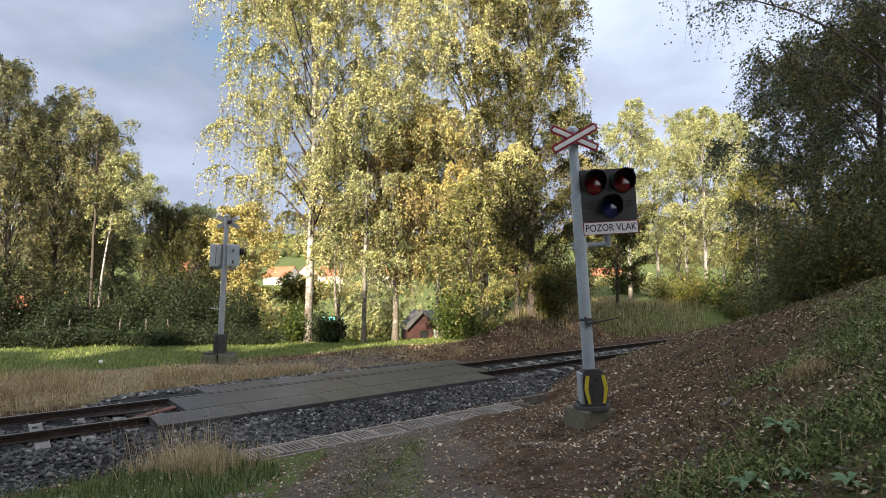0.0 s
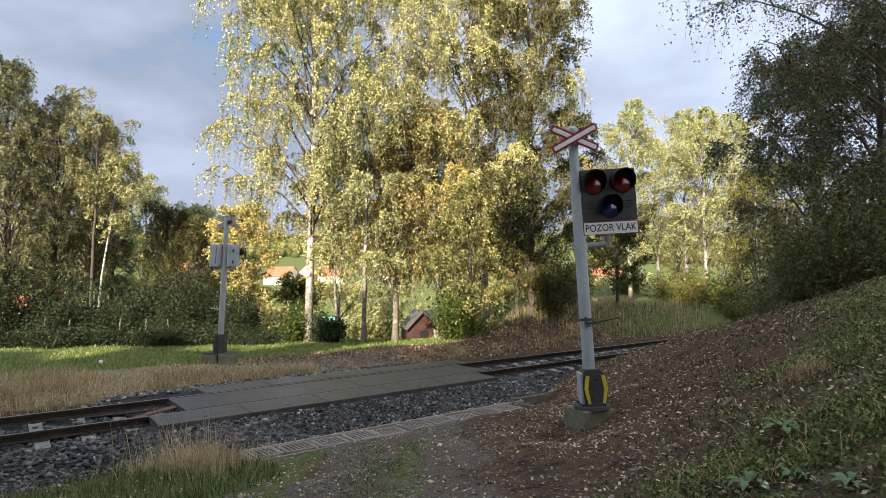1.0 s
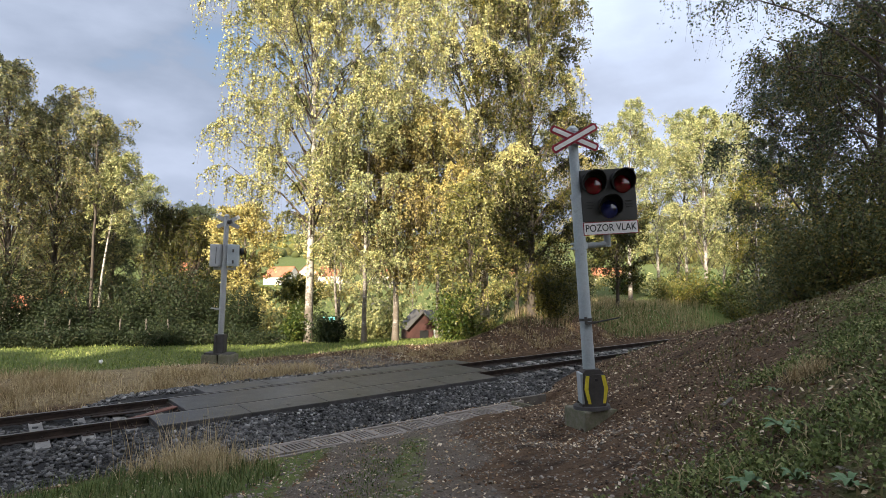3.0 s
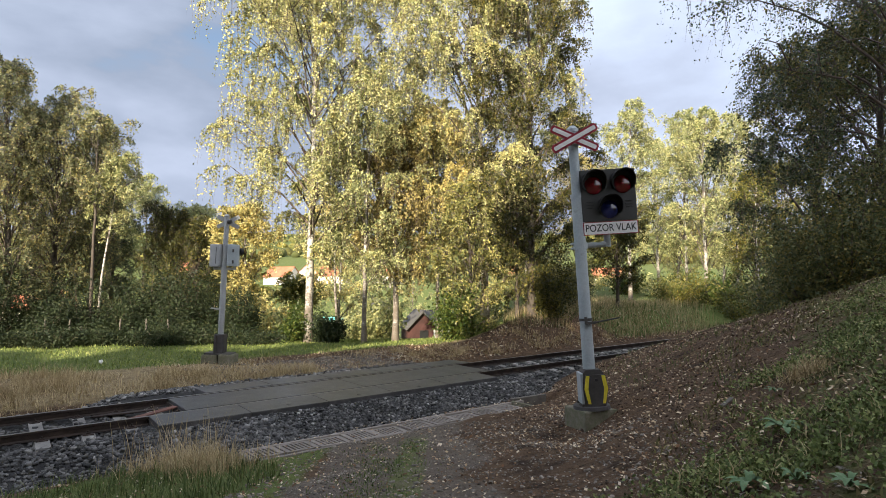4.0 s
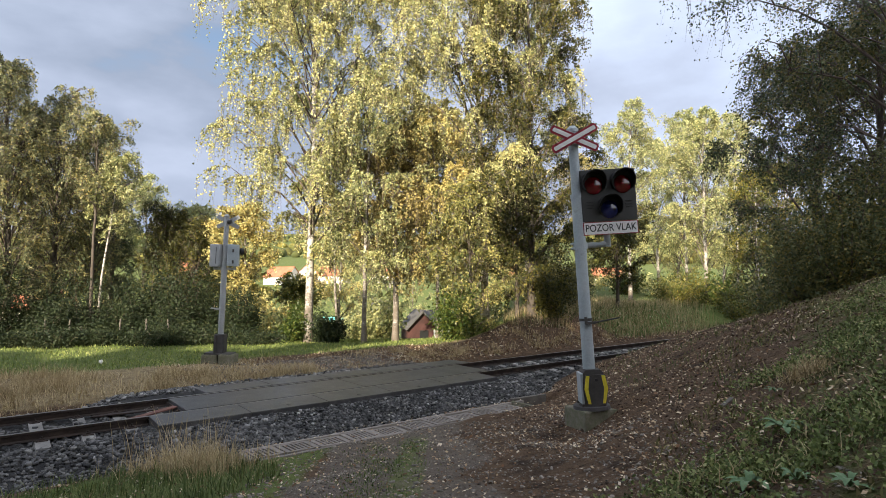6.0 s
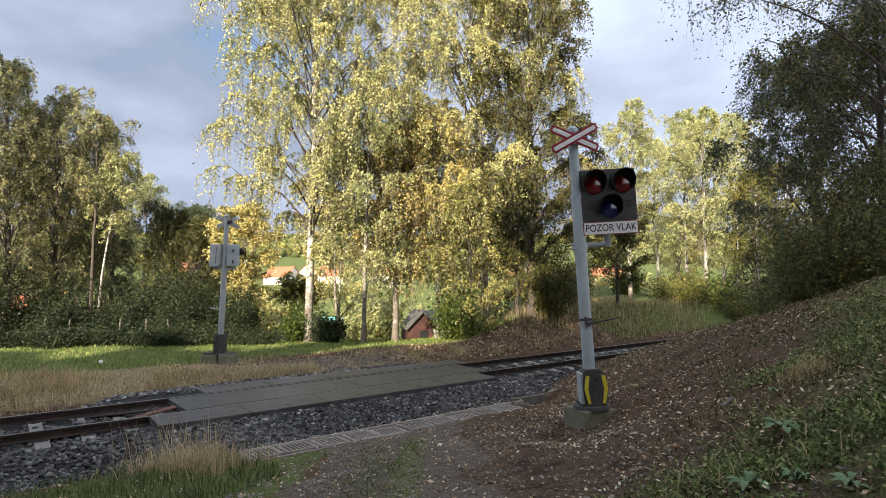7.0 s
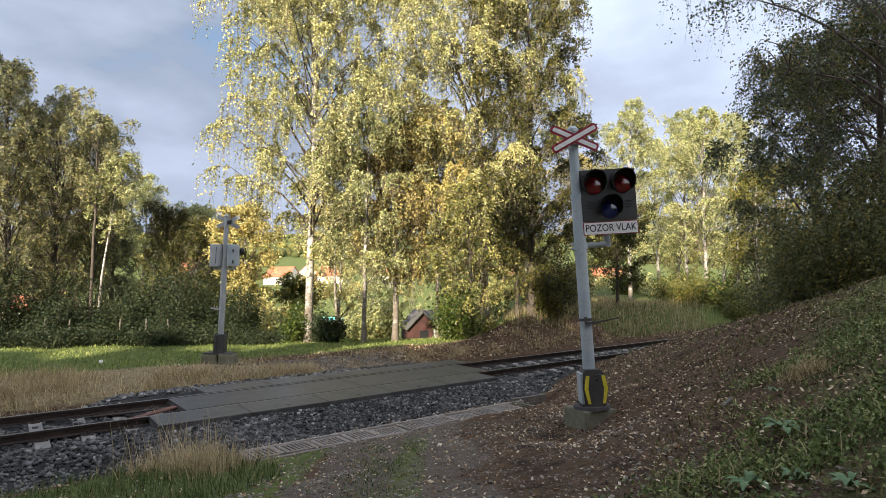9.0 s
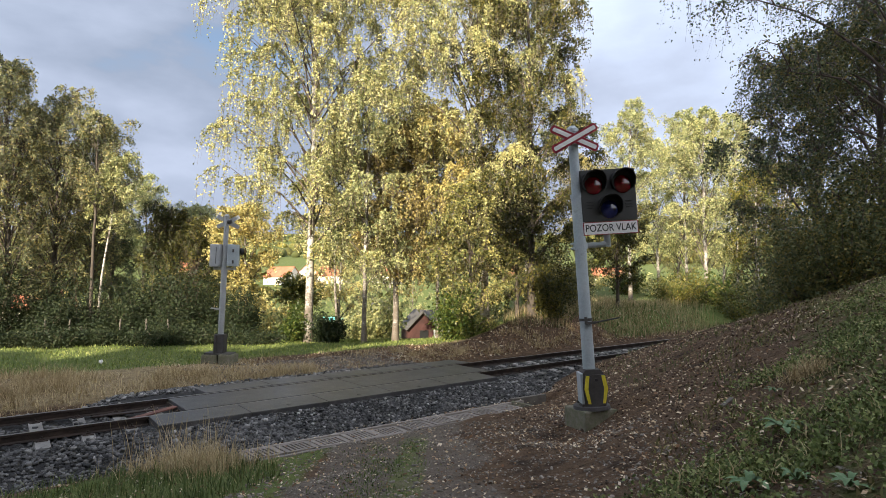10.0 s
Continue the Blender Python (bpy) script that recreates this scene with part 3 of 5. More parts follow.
def build_ballast():
    rnd = np.random.default_rng(5)
    bed = thing("ballast", Matrix(), "dark grey crushed stone ballast with a few pale stones", "ballast", kind="stuff")
    ss, ns = np.arange(S0, S1, 0.25), np.linspace(8.75, 15.4, 46)
    gs, gn = np.meshgrid(ss, ns)
    gz = bed_height(gs, gn) + 0.02 * np.sin(gs * 9 + gn * 5) * np.sin(gn * 11)
    v = np.stack([gs * UX + gn * NX, gs * UY + gn * NY, gz], -1).reshape(-1, 3)
    i = np.arange(gs.size).reshape(gs.shape)
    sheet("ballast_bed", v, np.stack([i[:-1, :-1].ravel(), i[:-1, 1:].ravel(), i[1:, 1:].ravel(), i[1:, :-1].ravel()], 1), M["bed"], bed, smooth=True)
    kinds = [stone_mesh("stone", k, M["ballast"]) for k in range(9)]
    rows = []

    def fill(count, s0, s1, n0, n1, lo, hi):
        s, n = rnd.uniform(s0, s1, count), rnd.uniform(n0, n1, count)
        size = rnd.uniform(lo, hi, count)
        z = bed_height(s, n) + size * rnd.uniform(-0.1, 0.75, count)
        for a, b, c, d, t in zip(s, n, z, size, rnd.uniform(0, 6.28, count)):
            if 2.45 < a < 10.3 and 10.62 < b < 14.0:
                continue
            if min(abs(b - RAIL_NEAR), abs(b - RAIL_FAR)) < 0.085:
                continue
            if 11.0 < b < 13.55 and a < 1.15 and abs((a - 0.21 + 0.325) % 0.65 - 0.325) < 0.13 and d * 1000 % 1 < 0.85:
                continue            # sleepers lie bare
            p = T(a, b)
            rows.append((p.x, p.y, c, d, t))
    fill(9500, -6, 4.5, 8.9, 11.4, 0.016, 0.042)
    fill(3600, -9, 4.0, 11.5, 15.0, 0.024, 0.046)
    fill(9000, 2.0, 12.5, 8.75, 10.7, 0.012, 0.033)
    fill(3600, 10, 20, 9.5, 14.6, 0.026, 0.048)
    fill(900, 20, 34, 10, 14.6, 0.035, 0.055)
    fill(1300, 3, 12, 13.95, 15.2, 0.02, 0.04)
    fill(1100, -10, 9.5, 14.3, 15.1, 0.02, 0.055)
    near = sorted(rows, key=lambda r: r[0] ** 2 + r[1] ** 2)
    scatter("stones", kinds, near[300:], M["ballast"], bed)
    # paler stones among them, thickest along the edge of the dry grass
    rows.clear()
    fill(220, -6, 4.5, 8.9, 11.3, 0.020, 0.045)
    fill(260, -8, 3.5, 13.2, 14.2, 0.025, 0.05)
    fill(420, -9, 9.0, 14.25, 14.75, 0.02, 0.048)
    fill(420, 2.0, 12.5, 8.75, 10.7, 0.014, 0.034)
    fill(200, 10, 20, 9.5, 14.6, 0.026, 0.045)
    rows[:] = [(x, y, z + size * 0.35, size, turn) for x, y, z, size, turn in rows]
    scatter("pale_stones", [stone_mesh("pale_stone", 90 + k, M["pale_stone"]) for k in range(5)], rows, M["pale_stone"], bed, "pale grey stones among the dark ballast")
    for x, y, z, size, turn in near[:300]:
        ob = new("stone", kinds[int(turn * 100) % 9])
        ob.parent = bed
        ob.matrix_basis = Matrix.Translation((x, y, z)) @ Euler((math.sin(turn * 7) * 0.6, 0, turn)).to_matrix().to_4x4() @ Matrix.Scale(size, 4)


def build_drain():
    """The concrete channel across the path, covered by slotted units."""
    d = thing("drain_channel", TRACK @ pose(0, 0, -0.045), "weathered slotted concrete drain covers set across the gravel path", "drain")
    L, W = 0.53, 0.46
    xs = [-L / 2 + 0.006, -L / 2 + 0.075]
    for k in range(6):
        xs += [xs[-1] + 0.036, xs[-1] + 0.066]
    xs = xs[:-1] + [L / 2 - 0.006]
    ys = [-W / 2, -W / 2 + 0.05, W / 2 - 0.05, W / 2]
    bm = bmesh.new()
    grid = [[bm.verts.new((gx, gy, 0)) for gy in ys] for gx in xs]
    for a in range(len(xs) - 1):
        for c in range(3):
            if c == 1 and a % 2 == 1 and a < len(xs) - 2:
                continue
            bm.faces.new((grid[a][c], grid[a + 1][c], grid[a + 1][c + 1], grid[a][c + 1]))
    r = bmesh.ops.extrude_face_region(bm, geom=bm.faces[:])
    bmesh.ops.translate(bm, vec=(0, 0, -0.06), verts=[v for v in r["geom"] if isinstance(v, bmesh.types.BMVert)])
    bmesh.ops.recalc_face_normals(bm, faces=bm.faces)
    first = part("drain_cover", bm, M["grate"], d)
    me = first.data
    spots = [3.25 + 0.54 * i for i in range(10)]
    for i, s in enumerate(spots):
        ob = first if i == 0 else finish("drain_cover", me, None, d)
        ob.matrix_basis = pose(s, 8.24 - 0.012 * i + random.uniform(-0.02, 0.02), random.uniform(-0.02, 0.012) - (0.02 if i in (4, 7) else 0), random.uniform(-1.5, 1.5), random.uniform(-1.5, 1.5), random.uniform(-2.5, 2.5))
    for n in (7.93, 8.53):
        part("channel_kerb", box(5.9, 0.07, 0.16, pose(6.0, n, -0.095, 0, 0, -0.6), 0.015), M["grate"], d)
    # floor coloured black to stand for the darkness below slots and pit
    part("channel_floor", box(7.4, 0.5, 0.03, pose(6.6, 8.23, -0.25)), M["black"], d)
    part("pit_wall", box(0.06, 0.55, 0.25, pose(8.62, 8.2, -0.12)), M["moss"], d)
    part("pit_wall", box(1.1, 0.08, 0.20, pose(9.2, 8.57, -0.08, 0, 2, 2), 0.015), M["post_wood"], d, "weathered timber edge of the pit")
    part("pit_wall", box(0.9, 0.08, 0.20, pose(9.3, 7.95, -0.14, 0, 3, -3), 0.015), M["moss"], d)


# ---- signals ----
def text_mesh(body, size):
    cu = bpy.data.curves.new("lettering", "FONT")
    cu.body, cu.size, cu.align_x, cu.align_y, cu.extrude, cu.offset = body, size, "CENTER", "CENTER", 0.0015, 0.0012
    tmp = bpy.data.objects.new("lettering", cu)
    scene.collection.objects.link(tmp)
    me = bpy.data.meshes.new_from_object(tmp.evaluated_get(bpy.context.evaluated_depsgraph_get()))
    bpy.data.objects.remove(tmp)
    me.name = "lettering"
    return me


def arm_outline(length, width):
    """A bar with clipped corners."""
    a, b, c = length / 2, width / 2, width * 0.22
    return [(-a, -b + c), (-a + c, -b), (a - c, -b), (a, -b + c), (a, b - c), (a - c, b), (-a + c, b), (-a, b - c)]


def cross_sign(sig, z, y, plain=False):
    rim, face = (M["galv_pale"], M["galv_pale"]) if plain else (M["red"], M["white"])
    for i, ang in enumerate((26.5, -26.5)):
        rot = pose(0, y - 0.006 * i, z) @ Euler((0, radians(ang), 0)).to_matrix().to_4x4()
        arm = part("cross_arm", prism(arm_outline(0.76, 0.125), 0.012, rot), rim, sig, "grey back of a cross arm" if plain else "white cross arm with a red border")
        if not plain:
            part("white_band", prism(arm_outline(0.70, 0.062), 0.003, rot @ pose(0, -0.0035, 0)), face, arm)
    part("sign_bracket", box(0.34, 0.04, 0.20, pose(0, y + 0.05, z), 0.01), M["galv"] if not plain else M["galv_pale"], sig)


def half_hood(r, depth):
    """A visor round the upper part of a lens, open below."""
    bm = bmesh.new()
    rows = []
    k = 20
    for rr in (r, r + 0.008):
        for front in (0, 1):
            ring = []
            for i in range(k + 1):
                a = radians(-35 + 250 * i / k)
                cut = 0.45 + 0.55 * max(0.0, math.sin(a))
                ring.append(bm.verts.new((rr * math.cos(a), -depth * front * cut, rr * math.sin(a))))
            rows.append(ring)
    for i in range(k):
        bm.faces.new((rows[0][i], rows[0][i + 1], rows[1][i + 1], rows[1][i]))
        bm.faces.new((rows[2][i], rows[3][i], rows[3][i + 1], rows[2][i + 1]))
        bm.faces.new((rows[1][i], rows[1][i + 1], rows[3][i + 1], rows[3][i]))
    return bm


def lens_bm(r, bulge, m):
    bm = bmesh.new()
    bmesh.ops.create_uvsphere(bm, u_segments=32, v_segments=16, radius=r)
    for v in bm.verts:
        v.co.z *= bulge
    bm.transform(m @ pose(0, 0, 0, 90))
    return bm


def build_near_signal():
    x, y = 2.19, 8.6
    base = 2.42 - 8.6 * 220 / 1020
    sig = thing("warning_signal", pose(x, y, base, 0, -3.3, 0), "grey crossing signal mast with red-edged cross and unlit lamps", "crossing signal")
    part("footing", box(0.56, 0.56, 0.55, pose(-0.02, 0.05, -0.285, 0, 3.3, 20), 0.025), M["moss"], sig, "mossy concrete footing")
    bm = rod((0, 0, 0.0), (0, 0, 0.045), 0.27, 0.26, 24)
    add_rod(bm, (0, 0, 0.04), (0, 0, 0.075), 0.19, 0.17, 24)
    for i in range(4):
        a = radians(45 + 90 * i)
        add_rod(bm, (0.22 * math.cos(a), 0.22 * math.sin(a), 0.04), (0.22 * math.cos(a), 0.22 * math.sin(a), 0.085), 0.022, seg=6)
    part("base_flange", bm, M["iron"], sig, "dark cast iron flange")
    part("base_box", prism([(-0.125, 0.05), (0.165, 0.05), (0.18, 0.30), (0.165, 0.53), (0.12, 0.57), (-0.09, 0.57), (-0.125, 0.53), (-0.14, 0.30)], 0.30, pose(0.0, -0.15, 0)), M["iron"], sig, "dark cast base box")
    part("side_panel", box(0.05, 0.26, 0.44, pose(-0.142, -0.01, 0.30), 0.012), M["galv"], sig, "pale grey side panel")
    cover = part("base_cover", prism([(-0.13, 0.06), (0.13, 0.06), (0.175, 0.30), (0.14, 0.50), (-0.14, 0.50), (-0.175, 0.30)], 0.03, pose(0.04, -0.18, 0)), M["iron"], sig, "dark cover with two yellow stripes")
    for sgn in (-1, 1):
        pts = [(0.085, 0.09), (0.125, 0.09), (0.172, 0.30), (0.138, 0.49), (0.085, 0.49), (0.115, 0.30)]
        part("yellow_stripe", prism([(sgn * a, b) for a, b in pts], 0.004, pose(0.04, -0.184, 0)), M["yellow"], cover, "yellow painted stripe")
    bm = rod((0.045, -0.185, 0.43), (0.045, -0.20, 0.43), 0.022, seg=12)
    part("lock", bm, M["black"], cover)
    part("lower_mast", rod((0, 0, 0.5), (0, 0, 3.13), 0.088, 0.086, 28), M["galv"], sig, smooth=False)
    part("upper_mast", rod((0, 0, 3.13), (0, 0, 4.10), 0.073, 0.072, 28), M["galv"], sig)
    bm = rod((0, 0, 4.10), (0, 0, 4.15), 0.092, 0.092, 24)
    add_rod(bm, (0, 0, 4.15), (0, 0, 4.20), 0.088, 0.045, 24)
    part("mast_cap", bm, M["galv"], sig)
    part("collar", rod((0, 0, 3.10), (0, 0, 3.16), 0.096, seg=28), M["galv"], sig)
    cross_sign(sig, 3.99, -0.12)
    # signal head
    hx, hz, hy = 0.454, 3.118, -0.06
    head = part("signal_board", box(0.815, 0.05, 0.775, pose(hx, hy, hz), 0.008), M["board"], sig, "black signal board")
    part("housing", box(0.60, 0.20, 0.62, pose(hx, hy + 0.125, hz), 0.03), M["board"], head)
    for dx, dz, mat, lab in ((-0.215, 0.165, "lens_red", "dark red glass lens, unlit"), (0.215, 0.165, "lens_red", "dark red glass lens, unlit"), (0.0, -0.205, "lens_blue", "dark blue glass lens, unlit")):
        at = pose(hx + dx, hy - 0.025, hz + dz)
        bm = half_hood(0.170, 0.21)
        bm.transform(at @ pose(0, 0, 0.02))
        part("visor", bm, M["black"], head)
        part("lens", lens_bm(0.138, 0.35, at @ pose(0, -0.004, -0.015)), M[mat], head, lab, smooth=True)
        bm = bmesh.new()
        bmesh.ops.create_circle(bm, cap_ends=True, segments=32, radius=0.172, matrix=at @ pose(0, -0.002, 0.02, 90))
        r = bmesh.ops.extrude_face_region(bm, geom=bm.faces[:])
        bmesh.ops.translate(bm, vec=(0, -0.006, 0), verts=[v for v in r["geom"] if isinstance(v, bmesh.types.BMVert)])
        bmesh.ops.recalc_face_normals(bm, faces=bm.faces)
        part("lamp_ring", bm, M["black"], head)
    for sgn in (-1, 1):
        for k in range(3):
            part("vent_slat", box(0.105, 0.012, 0.012, pose(hx + sgn * 0.29, hy - 0.03, hz - 0.10 - 0.045 * k), 0.003), M["black"], head)
    plate = part("name_plate", box(0.815, 0.012, 0.195, pose(hx, hy - 0.012, hz - 0.492), 0.004), M["red"], sig, "white plate with dark red border")
    part("plate_face", box(0.793, 0.006, 0.173, pose(hx, hy - 0.018, hz - 0.492)), M["white"], plate)
    me = text_mesh("POZOR VLAK", 0.142)
    letters = finish("lettering", me, M["board"], plate, "black capital lettering")
    letters.matrix_basis = pose(hx, hy - 0.0225, hz - 0.492, 90)
    letters.scale = (0.88, 1.05, 1.0)
    # bracket under the head
    bz = 2.385
    bm = rod((0.0, hy + 0.10, bz), (0.42, hy + 0.10, bz + 0.01), 0.042, seg=16)
    add_rod(bm, (0.42, hy + 0.10, bz - 0.03), (0.42, hy + 0.10, bz + 0.30), 0.05, seg=16)
    part("bracket_arm", bm, M["galv"], sig)
    bm = rod((0, 0, bz - 0.055), (0, 0, bz + 0.055), 0.106, seg=24)
    for dz in (-0.035, 0.035):
        add_box(bm, 0.06, 0.05, 0.03, pose(-0.115, -0.02, bz + dz), 0.005)
    part("bracket_clamp", bm, M["galv"], sig)
    bm = rod((0, 0, 1.27), (0, 0, 1.31), 0.097, seg=24)
    add_box(bm, 0.035, 0.06, 0.11, pose(-0.02, -0.105, 1.28), 0.006)
    part("ring_clamp", bm, M["iron"], sig)
    bm = rod((0.02, -0.11, 1.235), (0.47, -0.13, 1.30), 0.014, 0.010, 8)
    add_box(bm, 0.12, 0.03, 0.035, pose(0.06, -0.11, 1.245), 0.005)
    part("chain_hook", bm, M["iron"], sig, "dark iron hook bar")


def build_far_signal():
    k = 17.5 / 1020
    sig = thing("warning_signal", pose(-6.72, 17.5, 2.42 - 127 * k, 0, 1.8, 0), "pale grey crossing signal mast seen from behind on a concrete footing", "crossing signal")
    part("footing", box(0.45, 0.5, 0.5, pose(-0.26, 0, -0.26, 0, 0, 8), 0.04), M["moss"], sig, "weathered concrete footing")
    part("footing", box(0.42, 0.5, 0.5, pose(0.28, -0.05, -0.24, 0, 0, -6), 0.04), M["moss"], sig, "weathered concrete footing")
    part("base_flange", box(0.80, 0.45, 0.05, pose(0, 0, 0.015), 0.01), M["iron"], sig)
    part("base_box", box(0.31, 0.30, 0.56, pose(0, 0, 0.31), 0.03), M["iron"], sig, "dark grey cast base box")
    for sgn in (-1, 1):
        part("base_rib", box(0.05, 0.34, 0.55, pose(sgn * 0.09, 0, 0.31), 0.01), M["iron"], sig)
    part("lower_mast", rod((0, 0, 0.5), (0, 0, 2.5), 0.088, 0.086, 24), M["galv_pale"], sig)
    part("upper_mast", rod((0, 0, 2.5), (0, 0, 4.15), 0.074, 0.072, 24), M["galv_pale"], sig)
    part("mast_cap", rod((0, 0, 4.15), (0, 0, 4.22), 0.09, 0.05, 20), M["galv_pale"], sig)
    part("collar", rod((0, 0, 2.44), (0, 0, 2.58), 0.10, seg=24), M["galv_pale"], sig)
    cross_sign(sig, 4.0, 0.12, plain=True)
    part("lamp_back", rod((0.06, -0.05, 3.98), (0.16, -0.07, 3.98), 0.06, seg=12), M["iron"], sig)
    c = part("signal_case", box(0.33, 0.24, 0.68, pose(-0.25, 0.0, 2.95, 0, 0, -14), 0.02), M["galv_pale"], sig, "pale grey steel signal case")
    part("case_seam", box(0.02, 0.02, 0.50, pose(-0.22, -0.125, 2.95, 0, 0, -14)), M["iron"], c)
    c = part("signal_case", box(0.34, 0.24, 0.66, pose(0.26, 0.0, 2.97, 0, 0, 12), 0.02), M["galv"], sig, "pale grey steel signal case")
    for dz in (0.14, -0.2):
        part("latch", box(0.05, 0.03, 0.10, pose(0.29, -0.12, 2.97 + dz, 0, 0, 12), 0.006), M["iron"], c)
    part("hood_edge", rod((0.45, 0.05, 3.10), (0.52, 0.10, 3.10), 0.10, seg=14), M["black"], c)
    for sgn in (-1, 1):
        part("bracket_arm", rod((0, 0.0, 2.56), (sgn * 0.32, 0.02, 2.56), 0.04, seg=12), M["galv_pale"], sig)
        part("bracket_upright", rod((sgn * 0.3, 0.02, 2.52), (sgn * 0.3, 0.02, 2.68), 0.045, seg=12), M["galv_pale"], sig)
    part("hook_arm", prism([(0, -0.03), (-0.36, 0.03), (-0.34, 0.06), (0, 0.05)], 0.03, pose(0.04, -0.1, 1.32)), M["galv_pale"], sig)
    part("ring_clamp", rod((0, 0, 1.30), (0, 0, 1.34), 0.10, seg=20), M["galv_pale"], sig)


# ---- trees ----
def tube(path, radii, seg=7):
    """Verts and quads of a tapered tube along a path."""
    path, radii = np.asarray(path, float), np.asarray(radii, float)
    k = len(path)
    d = np.gradient(path, axis=0)
    d /= np.linalg.norm(d, axis=1, keepdims=True) + 1e-9
    ref = np.where(np.abs(d[:, 2:3]) > 0.9, np.array([[1.0, 0, 0]]), np.array([[0, 0, 1.0]]))
    a = np.cross(d, ref)
    a /= np.linalg.norm(a, axis=1, keepdims=True) + 1e-9
    b = np.cross(d, a)
    ang = np.arange(seg) * 2 * math.pi / seg
    v = path[:, None] + radii[:, None, None] * (np.cos(ang)[None, :, None] * a[:, None] + np.sin(ang)[None, :, None] * b[:, None])
    i = np.arange(k * seg).reshape(k, seg)
    j = np.roll(i, -1, axis=1)
    q = np.stack([i[:-1].ravel(), j[:-1].ravel(), j[1:].ravel(), i[1:].ravel()], 1)
    return v.reshape(-1, 3), q


def joined(pieces):
    vs, qs, base = [], [], 0
    for v, q in pieces:
        vs.append(v)
        qs.append(q + base)
        base += len(v)
    return np.concatenate(vs), np.concatenate(qs)


def leaf_quads(rng, pts, size, droop=0.3):
    """One rhombic leaf at each point, turned at random."""
    k = len(pts)
    d = rng.normal(size=(k, 3))
    d[:, 2] -= droop
    d /= np.linalg.norm(d, axis=1, keepdims=True)
    e_ = np.cross(d, rng.normal(size=(k, 3)))
    e_ /= np.linalg.norm(e_, axis=1, keepdims=True)
    ln = size * rng.uniform(0.7, 1.3, (k, 1))
    if size >= 0.07:      # far leaves: three corners are enough
        v = np.stack([pts - d * ln * 0.5 + e_ * ln * 0.42, pts - d * ln * 0.5 - e_ * ln * 0.42, pts + d * ln * 0.6], 1)
        return v.reshape(-1, 3), np.arange(3 * k).reshape(k, 3)
    v = np.stack([pts - d * ln * 0.55, pts + e_ * ln * 0.36 - d * ln * 0.1, pts + d * ln * 0.6, pts - e_ * ln * 0.36 - d * ln * 0.1], 1)
    return v.reshape(-1, 3), np.arange(4 * k).reshape(k, 4)


SWAY = []


